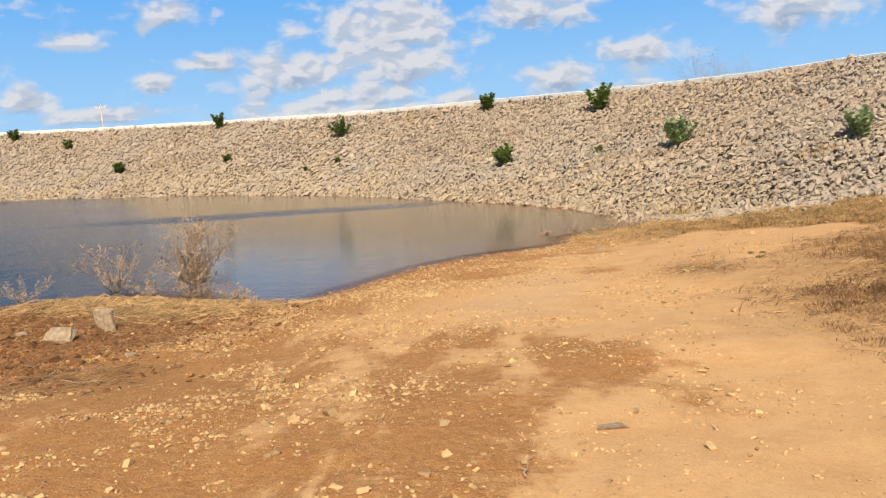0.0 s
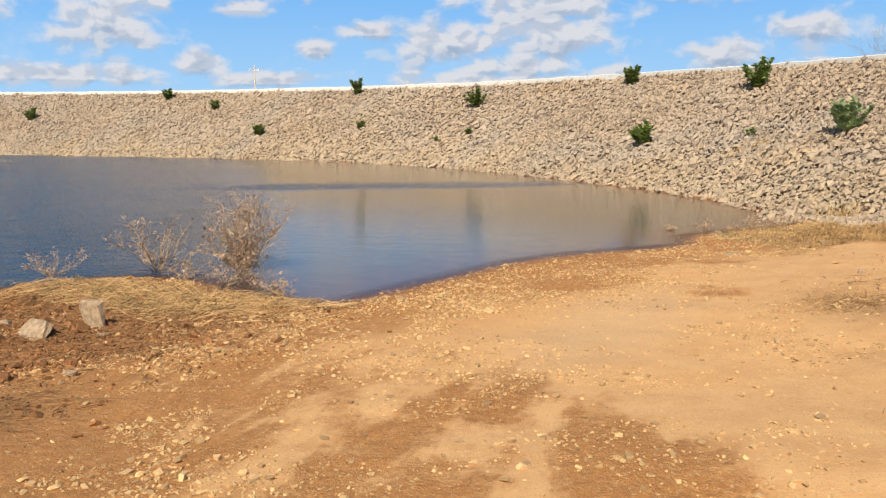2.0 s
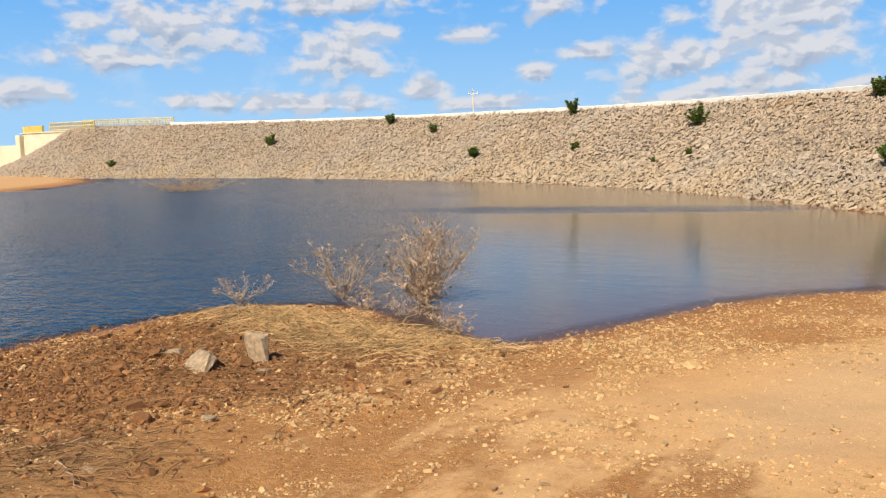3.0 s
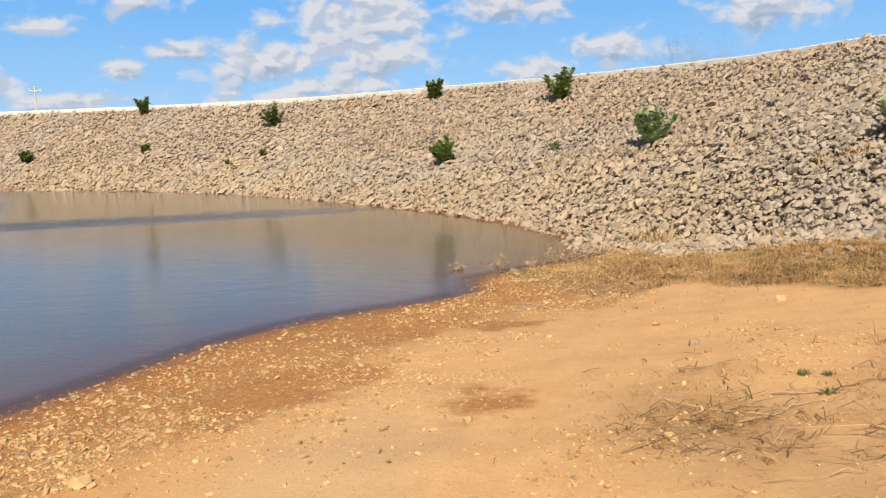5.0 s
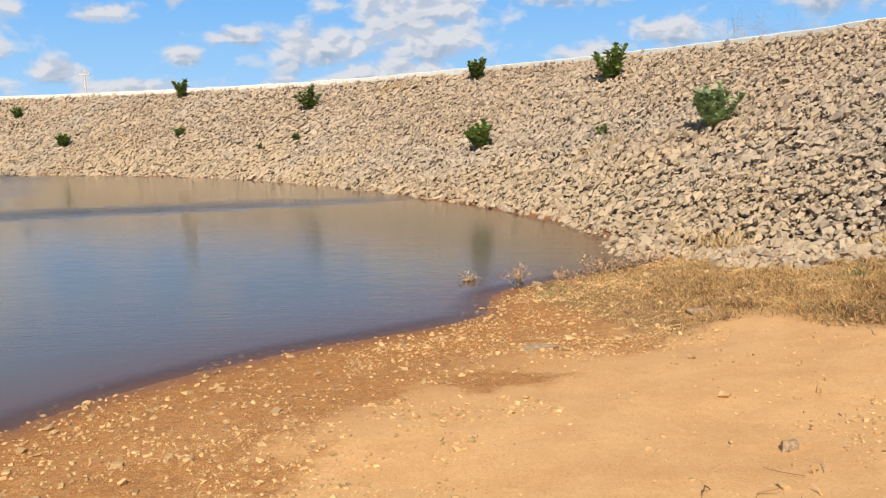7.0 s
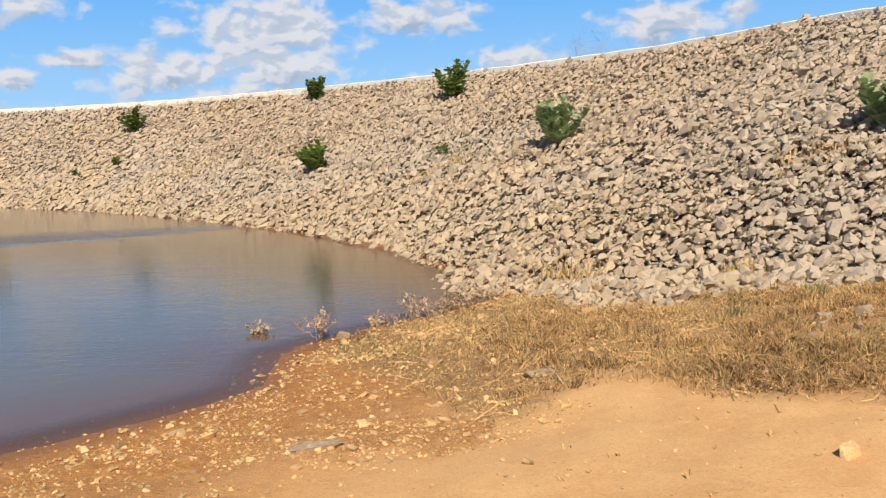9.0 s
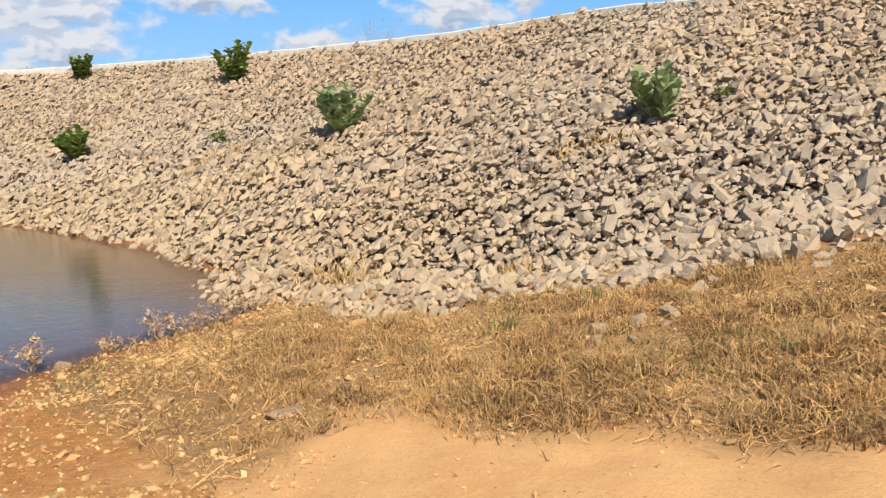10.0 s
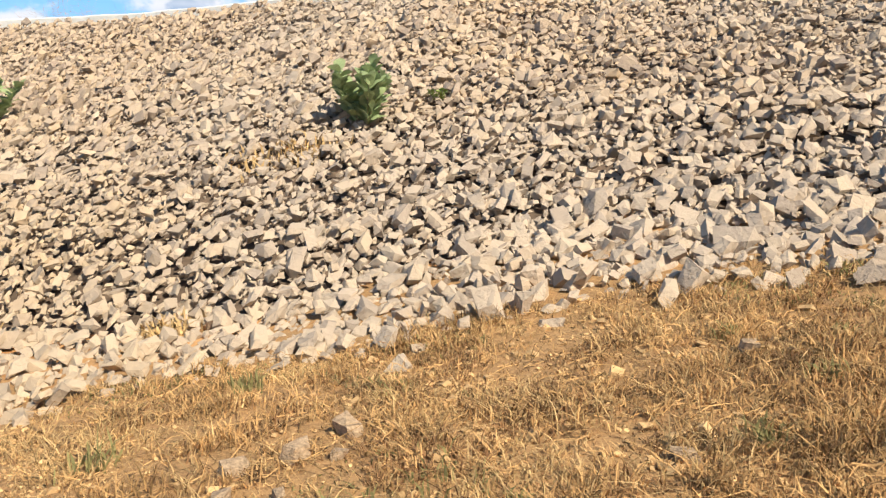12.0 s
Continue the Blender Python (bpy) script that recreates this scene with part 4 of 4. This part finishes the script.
def loose_stones():
    """Stones that lie singly on the earth, parts of the ground."""
    r = np.random.RandomState(98)
    meshes = []
    for v, f in KINDS[:8]:
        me = mesh_of("stone", v, f)
        me.materials.append(M_PEBBLE_ONE)
        meshes.append(me)
    x, y = r.uniform(-7, 5, 4000), r.uniform(2.5, 20, 4000)
    d = earth_d(x, y)
    keep = (d > 0.02) & (r.rand(4000) < np.where(d < 2.2, 0.5, 0.06) * np.where(x < -2.5, 1.3, 1) * (earth_litter(x, y) < 0.5))
    for a, c in list(zip(x[keep], y[keep]))[:280]:
        s = float(np.exp(r.normal(-3.2, 0.35)))
        o = part("stone", meshes[r.randint(8)], M_PEBBLE_ONE, ground)
        o.matrix_basis = pose(a, c, float(earth_z(a, c)) + s * 0.12, r.uniform(-15, 15), r.uniform(-15, 15), r.uniform(0, 360)) @ Matrix.Diagonal((s * 1.3, s, s * 0.7, 1))


loose_stones()


def stick(x, y, length, turn, seed, label):
    r = random.Random(seed)
    bm, pts = bmesh.new(), []
    for j in range(7):
        t = j / 6 - 0.5
        px, py = x + math.cos(radians(turn)) * t * length + r.gauss(0, 0.02) * length, y + math.sin(radians(turn)) * t * length + r.gauss(0, 0.02) * length
        pts.append(Vector((px, py, float(earth_z(px, py)) + 0.012 + 0.03 * length * (j % 3 == 1))))
    tube(bm, pts, 0.006, 0.0025, 5)
    for j in (2, 4):
        e = pts[j] + Vector((r.gauss(0, 0.12), r.gauss(0, 0.12), 0.05)) * length
        tube(bm, [pts[j], pts[j].lerp(e, 0.5), e], 0.005, 0.002, 4)
    return tagged(part("stick", bm, M_TWIG), label, "stick")


for i, (sx, sy, sl, st) in enumerate(((3.9, 11.3, 0.7, 25), (3.75, 10.9, 0.5, 60), (4.2, 11.6, 0.5, -20), (-3.2, 6.1, 0.8, -25), (-3.9, 6.5, 0.6, 40), (0.75, 3.3, 0.35, 80), (-4.0, 10.9, 0.7, 15), (-3.4, 10.95, 0.6, 25))):
    stick(sx, sy, sl, st, 400 + i, "thin dry stick lying on the earth")


def rock(x, y, dims, turn, seed, label, material=M_ROCK, name="rock", tilt=0.0, lift=0.0):
    """A single rock: a rough hull, bevelled and roughened."""
    v, f = hull_stone(seed, 13, 1.0)
    bm = bmesh.new()
    vv = [bm.verts.new(p) for p in v]
    for t in f:
        bm.faces.new([vv[i] for i in t])
    bmesh.ops.subdivide_edges(bm, edges=bm.edges, cuts=2, use_grid_fill=True)
    for w in bm.verts:
        w.co += Vector((noise.noise(w.co * 5 + Vector((seed, 0, 0))), noise.noise(w.co * 5 + Vector((0, seed, 0))), noise.noise(w.co * 5 + Vector((0, 0, seed))))) * 0.05
    ob = tagged(part(name, bm, material), label, "rock")
    ob.matrix_basis = pose(x, y, float(earth_z(x, y)) + dims[2] * 0.16 + lift, tilt, 0, turn) @ Matrix.Diagonal((dims[0] * 0.75, dims[1] * 0.8, dims[2] * 0.8, 1))
    return ob


rock(-4.66, 9.38, (0.38, 0.36, 0.54), 20, 201, "upright angular grey-brown rock on the mound", lift=0.05)
rock(-5.06, 8.95, (0.88, 0.5, 0.13), -32, 202, "flat tilted slab of brown rock", tilt=38, lift=0.05)
rock(-4.35, 9.1, (0.2, 0.14, 0.09), 0, 203, "small pale rock beside a bigger one")
rock(-5.7, 9.2, (0.26, 0.2, 0.16), 40, 204, "brown rock half sunk in earth")
rock(3.85, 13.34, (0.17, 0.13, 0.11), 15, 205, "pale stone lying on the sand")
rock(3.53, 12.42, (0.10, 0.09, 0.06), 70, 206, "small brown stone lying on the sand")
rock(5.17, 14.95, (0.17, 0.12, 0.14), 30, 207, "brown stone at the edge of the dry grass", M_PEBBLE)
rock(6.62, 17.36, (0.22, 0.18, 0.17), 10, 208, "pale rock among dry grass")
rock(6.2, 17.2, (0.2, 0.16, 0.12), 60, 209, "pale broken rock among dry grass")
rock(6.95, 17.45, (0.22, 0.2, 0.16), 100, 210, "small pale rock among dry grass")
rock(6.35, 17.45, (0.18, 0.16, 0.12), 0, 211, "small pale rock among dry grass")
rock(6.05, 17.0, (0.16, 0.13, 0.1), 33, 223, "small pale rock among dry grass")
rock(6.4, 17.05, (0.15, 0.1, 0.09), 80, 224, "small pale rock among dry grass")
rock(6.75, 17.2, (0.13, 0.12, 0.08), 150, 225, "small pale rock among dry grass")
rock(7.78, 16.1, (0.2, 0.15, 0.13), 130, 212, "grey rock in dry grass")
rock(8.9, 16.6, (0.2, 0.2, 0.14), 50, 213, "pale rock in dry grass")
rock(4.1, 17.35, (0.36, 0.24, 0.07), 10, 214, "flat pale stone at the edge of the grass")
rock(2.5, 16.3, (0.5, 0.32, 0.07), 20, 215, "flat brown stone sunk in damp earth")
rock(2.45, 19.85, (0.22, 0.16, 0.12), 0, 216, "pale stone at the water's edge")
rock(-3.9, 7.25, (0.22, 0.16, 0.14), 20, 217, "brown earth clod with stones", M_CLOD, "clod")
rock(-4.3, 7.5, (0.26, 0.2, 0.16), 70, 218, "brown earth clod with stones", M_CLOD, "clod")
rock(-3.4, 7.45, (0.2, 0.12, 0.1), 10, 219, "small pale broken stone")
rock(-3.15, 6.2, (0.16, 0.09, 0.06), 20, 220, "small pale broken stone")
rock(-2.29, 9.2, (0.07, 0.06, 0.05), 20, 221, "white pebble on damp earth", M_PEBBLE)
rock(1.25, 4.0, (0.34, 0.14, 0.04), 15, 222, "thin flat stone lying on earth")


# ---- spillway end of the dam, poles, far things ----
def block(x0, x1, y0, y1, z0, z1, bevel=0.05):
    bm = bmesh.new()
    bmesh.ops.create_cube(bm, size=1, matrix=Matrix.Translation(((x0 + x1) / 2, (y0 + y1) / 2, (z0 + z1) / 2)) @ Matrix.Diagonal((x1 - x0, y1 - y0, z1 - z0, 1)))
    bmesh.ops.bevel(bm, geom=bm.edges, offset=bevel, segments=1, affect="EDGES")
    return bm


spill = tagged(new("spillway_wall"), "stained cream concrete spillway wall with yellow railing", "wall")
part("wall_block", block(-113.6, -97.6, 78.6, 79.8, -1, 6.2), M_CONCRETE, spill)
part("wall_cap", block(-113.75, -97.5, 78.45, 79.95, 6.2, 6.38), M_CONCRETE, spill)
part("buttress", block(-114.2, -113.2, 77.9, 78.6, -1, 6.0), M_CONCRETE, spill)
part("wing_wall", block(-170, -113.75, 78.8, 79.6, -1, 4.6), M_CONCRETE, spill)
part("end_panel", block(-113.4, -108.8, 78.68, 78.92, 6.38, 7.3, 0.02), M_YELLOW, spill, "solid yellow painted panel")
for i in range(24):
    part("post", block(-107.2 + i * 0.42, -107.1 + i * 0.42, 78.7, 78.85, 6.38, 7.6, 0.01), M_YELLOW_PALE, spill, "yellow railing post")
for zz in (6.55, 7.0, 7.5):
    part("rail", block(-107.3, -97.4, 78.72, 78.83, zz, zz + 0.12, 0.01), M_YELLOW_PALE, spill, "yellow railing bar")
crest_rail = tagged(new("crest_railing"), "faded yellow railing on the crest of the dam", "railing")
K_TOP = int(np.argmin(np.hypot(TOE[:, 0] + 99, TOE[:, 1] - 67)))
RAIL = [face_at(np.array([float(k)]), np.array([1.03]))[0] for k in range(K_RAIL - 2, K_TOP + 1)]
for i, a in enumerate(RAIL):
    part("post", tube(bmesh.new(), [Vector(a) + Vector((0, 0, -0.3)), Vector(a) + Vector((0, 0, 0.72))], 0.07, 0.07, 6), M_YELLOW_PALE, crest_rail)
    if i + 1 < len(RAIL):
        c = RAIL[i + 1]
        for zz in (0.15, 0.42, 0.7):
            part("rail", tube(bmesh.new(), [Vector(a) + Vector((0, 0, zz)), Vector(c) + Vector((0, 0, zz))], 0.06, 0.06, 6), M_YELLOW_PALE, crest_rail)


def power_pole(x, y, z, height, label):
    thing = tagged(new("power_pole"), label, "pole")
    thing.location = (x, y, z)
    bm = bmesh.new()
    bmesh.ops.create_cone(bm, cap_ends=True, segments=12, radius1=0.17, radius2=0.10, depth=height, matrix=Matrix.Translation((0, 0, height / 2)))
    part("shaft", bm, M_POLE, thing)
    part("crossarm", block(-0.85, 0.85, -0.06, 0.06, height - 0.75, height - 0.6, 0.01), M_POLE, thing)
    for q in (-0.75, 0, 0.75):
        bm = bmesh.new()
        bmesh.ops.create_cone(bm, cap_ends=True, segments=8, radius1=0.07, radius2=0.04, depth=0.25, matrix=Matrix.Translation((q, 0, height - 0.475 + 0.25 * (q == 0))))
        part("insulator", bm, M_POLE, thing)
    return thing


power_pole(-57.5, 114.6, 0.4, 11.3, "pale concrete power pole beyond the dam")
power_pole(27.5, 50.0, 0.4, 11.5, "pale concrete power pole behind the crest")
twig_shrub(15.0, 57.0, 0.4, 5.0, 7.6, 42, "bare grey thorn tree behind the dam", 14, 40)


def hills():
    n = 160
    a = np.linspace(radians(-120), radians(120), n)
    r0 = 1900
    h = 16 + 30 * np.abs(vnoise(a * 6, a * 0, 1.0, 55)) + 10 * vnoise(a * 30, a * 0, 1.0, 56)
    lo = np.stack([-np.sin(a) * r0, np.cos(a) * r0, np.full(n, -5.0)], -1)
    hi = np.stack([-np.sin(a) * (r0 + 150), np.cos(a) * (r0 + 150), h], -1)
    ba = np.stack([-np.sin(a) * (r0 + 400), np.cos(a) * (r0 + 400), np.full(n, -5.0)], -1)
    return mesh_of("hills", np.concatenate([lo, hi, ba]), grid_quads(n, 3), True)


tagged(part("backdrop_hills", hills(), M_HILL), "low dark wooded hills on the horizon", "hills", kind="structure")


# ---- sky with cumulus, far behind everything ----
def sky_material():
    m = bpy.data.materials.new("sky_with_clouds")
    m.use_nodes = True
    nt = m.node_tree
    nt.nodes.remove(nt.nodes["Principled BSDF"])
    uv = nt.nodes.new("ShaderNodeUVMap")
    uv.uv_map = "angles"
    sc = nt.nodes.new("ShaderNodeVectorMath")
    sc.operation = "SCALE"
    sc.inputs["Scale"].default_value = 100
    nt.links.new(uv.outputs[0], sc.inputs[0])
    ang = sc.outputs[0]  # azimuth and elevation in degrees
    sep = nt.nodes.new("ShaderNodeSeparateXYZ")
    nt.links.new(ang, sep.inputs[0])

    def bodies(vec):
        blob = None
        for az, el, w, h in CLOUDS:
            e = ellipse(nt, vec, az, el, w * 1.75, h * 2.0)
            blob = e if blob is None else math_node(nt, "MAXIMUM", blob, e)
        return blob

    lift = nt.nodes.new("ShaderNodeVectorMath")
    lift.operation = "ADD"
    lift.inputs[1].default_value = (0, 0.5, 0)
    nt.links.new(ang, lift.inputs[0])
    blob, blob_above = bodies(ang), bodies(lift.outputs[0])
    up = nt.nodes.new("ShaderNodeVectorMath")
    up.operation = "ADD"
    up.inputs[1].default_value = (0.25, 0.45, 0)
    nt.links.new(ang, up.inputs[0])

    def puffs(vec):
        st = nt.nodes.new("ShaderNodeVectorMath")
        st.operation = "MULTIPLY"
        st.inputs[1].default_value = (0.55, 0.85, 1)
        nt.links.new(vec, st.inputs[0])
        return noise_tex(nt, 0.9, 5, 0.5, st.outputs[0], 0.25)

    here, above = puffs(ang), puffs(up.outputs[0])
    dens = math_node(nt, "ADD", blob, math_node(nt, "MULTIPLY", math_node(nt, "SUBTRACT", here, 0.55), 1.7))
    cover = ramp(nt, dens, 0.14, 0.68)
    veil = ramp(nt, math_node(nt, "ADD", math_node(nt, "MULTIPLY", noise_tex(nt, 0.25, 5, 0.6, ang), 1.0), math_node(nt, "MULTIPLY", sep.outputs[1], -0.02)), 0.42, 0.7, 0, 0.45)
    lit = ramp(nt, math_node(nt, "SUBTRACT", here, above), -0.10, 0.14)
    core = ramp(nt, dens, 0.5, 1.3)
    shade = math_node(nt, "SUBTRACT", math_node(nt, "ADD", lit, 0.35), math_node(nt, "MULTIPLY", core, 0.5), True)
    under = ramp(nt, math_node(nt, "SUBTRACT", blob_above, blob), -0.05, 0.25, 0, 0.6)
    shade = math_node(nt, "SUBTRACT", math_node(nt, "ADD", shade, 0.15), under, True)
    blue = mix(nt, ramp(nt, sep.outputs[1], 0.0, 14.0), (0.36, 0.60, 0.86), (0.115, 0.39, 0.83))
    blue = mix(nt, veil, blue, (0.52, 0.64, 0.80))
    cloud = mix(nt, shade, (0.33, 0.41, 0.54), (0.67, 0.67, 0.70))
    em = nt.nodes.new("ShaderNodeEmission")
    nt.links.new(mix(nt, math_node(nt, "MULTIPLY", cover, 0.93), blue, cloud), em.inputs["Color"])
    em.inputs["Strength"].default_value = 1.0
    nt.links.new(em.outputs[0], nt.nodes["Material Output"].inputs["Surface"])
    return m


CLOUDS = ((7.9, 8.5, 5.5, 2.0), (14.5, 5.9, 4.3, 1.4), (7.6, 6.3, 4.3, 1.8), (10.1, 4.3, 5.1, 0.9), (22.5, 9.8, 2.3, 0.8), (28.0, 8.1, 2.2, 0.5),
          (20.1, 6.6, 2.2, 0.5), (3.9, 3.6, 1.8, 0.5), (23.7, 5.4, 1.6, 0.5), (-2.0, 9.2, 3.9, 1.0), (-8.6, 6.1, 2.9, 1.0), (-3.7, 4.7, 2.7, 1.0))
CLOUDS += ((-18.4, 8.0, 3.9, 1.2), (31.0, 4.2, 1.8, 0.8), (47.6, 8.5, 5.9, 1.6), (50.8, 6.5, 5.1, 0.8), (36.4, 7.0, 3.5, 1.8), (37.1, 10.0, 5.9, 0.7),
           (56.4, 4.2, 2.7, 0.8), (45.1, 3.7, 3.6, 0.5), (30.8, 4.5, 1.4, 0.5), (-22.8, 8.4, 1.2, 0.6), (12, 3.3, 8, 0.6), (40, 3.6, 8, 0.6), (26, 3.4, 4, 0.5), (-8, 3.6, 4, 0.5))


def sky_sheet():
    na, ne = 111, 34
    az, el = np.linspace(-110, 110, na), np.concatenate([np.linspace(-2, 20, 23), np.linspace(21, 31, ne - 23)])
    A, E = np.meshgrid(np.radians(az), np.radians(el))
    R = 2450
    v = np.stack([-np.sin(A) * np.cos(E) * R, np.cos(A) * np.cos(E) * R, np.sin(E) * R], -1).reshape(-1, 3)
    q = grid_quads(na, ne)
    me = mesh_of("sky", v, q, True)
    me.uv_layers.new(name="angles").data.foreach_set("uv", np.stack([np.degrees(A), np.degrees(E)], -1).reshape(-1, 2)[q.ravel()].ravel().astype(np.float32) / 100)
    return me


tagged(part("backdrop_sky", sky_sheet(), sky_material()), "blue sky with scattered white cumulus clouds", "sky", kind="structure")

# ---- the nearest stones of the face, one by one ----
single_meshes = []
for v, f in KINDS:
    me = mesh_of("stone", v, f)
    me.materials.append(M_STONE_ONE)
    single_meshes.append(me)
for i in single:
    q = rs.normal(size=4)
    o = part("stone", single_meshes[rs.randint(len(KINDS))], M_STONE_ONE, dam)
    a = [float(v) for v in rs.uniform(0.75, 1.3, 3) * sn[i]]
    o.matrix_basis = Matrix.LocRotScale(Vector(pn[i]), Vector((0, 0, 1)).rotation_difference(Vector(q[:3]).normalized()), Vector(a))
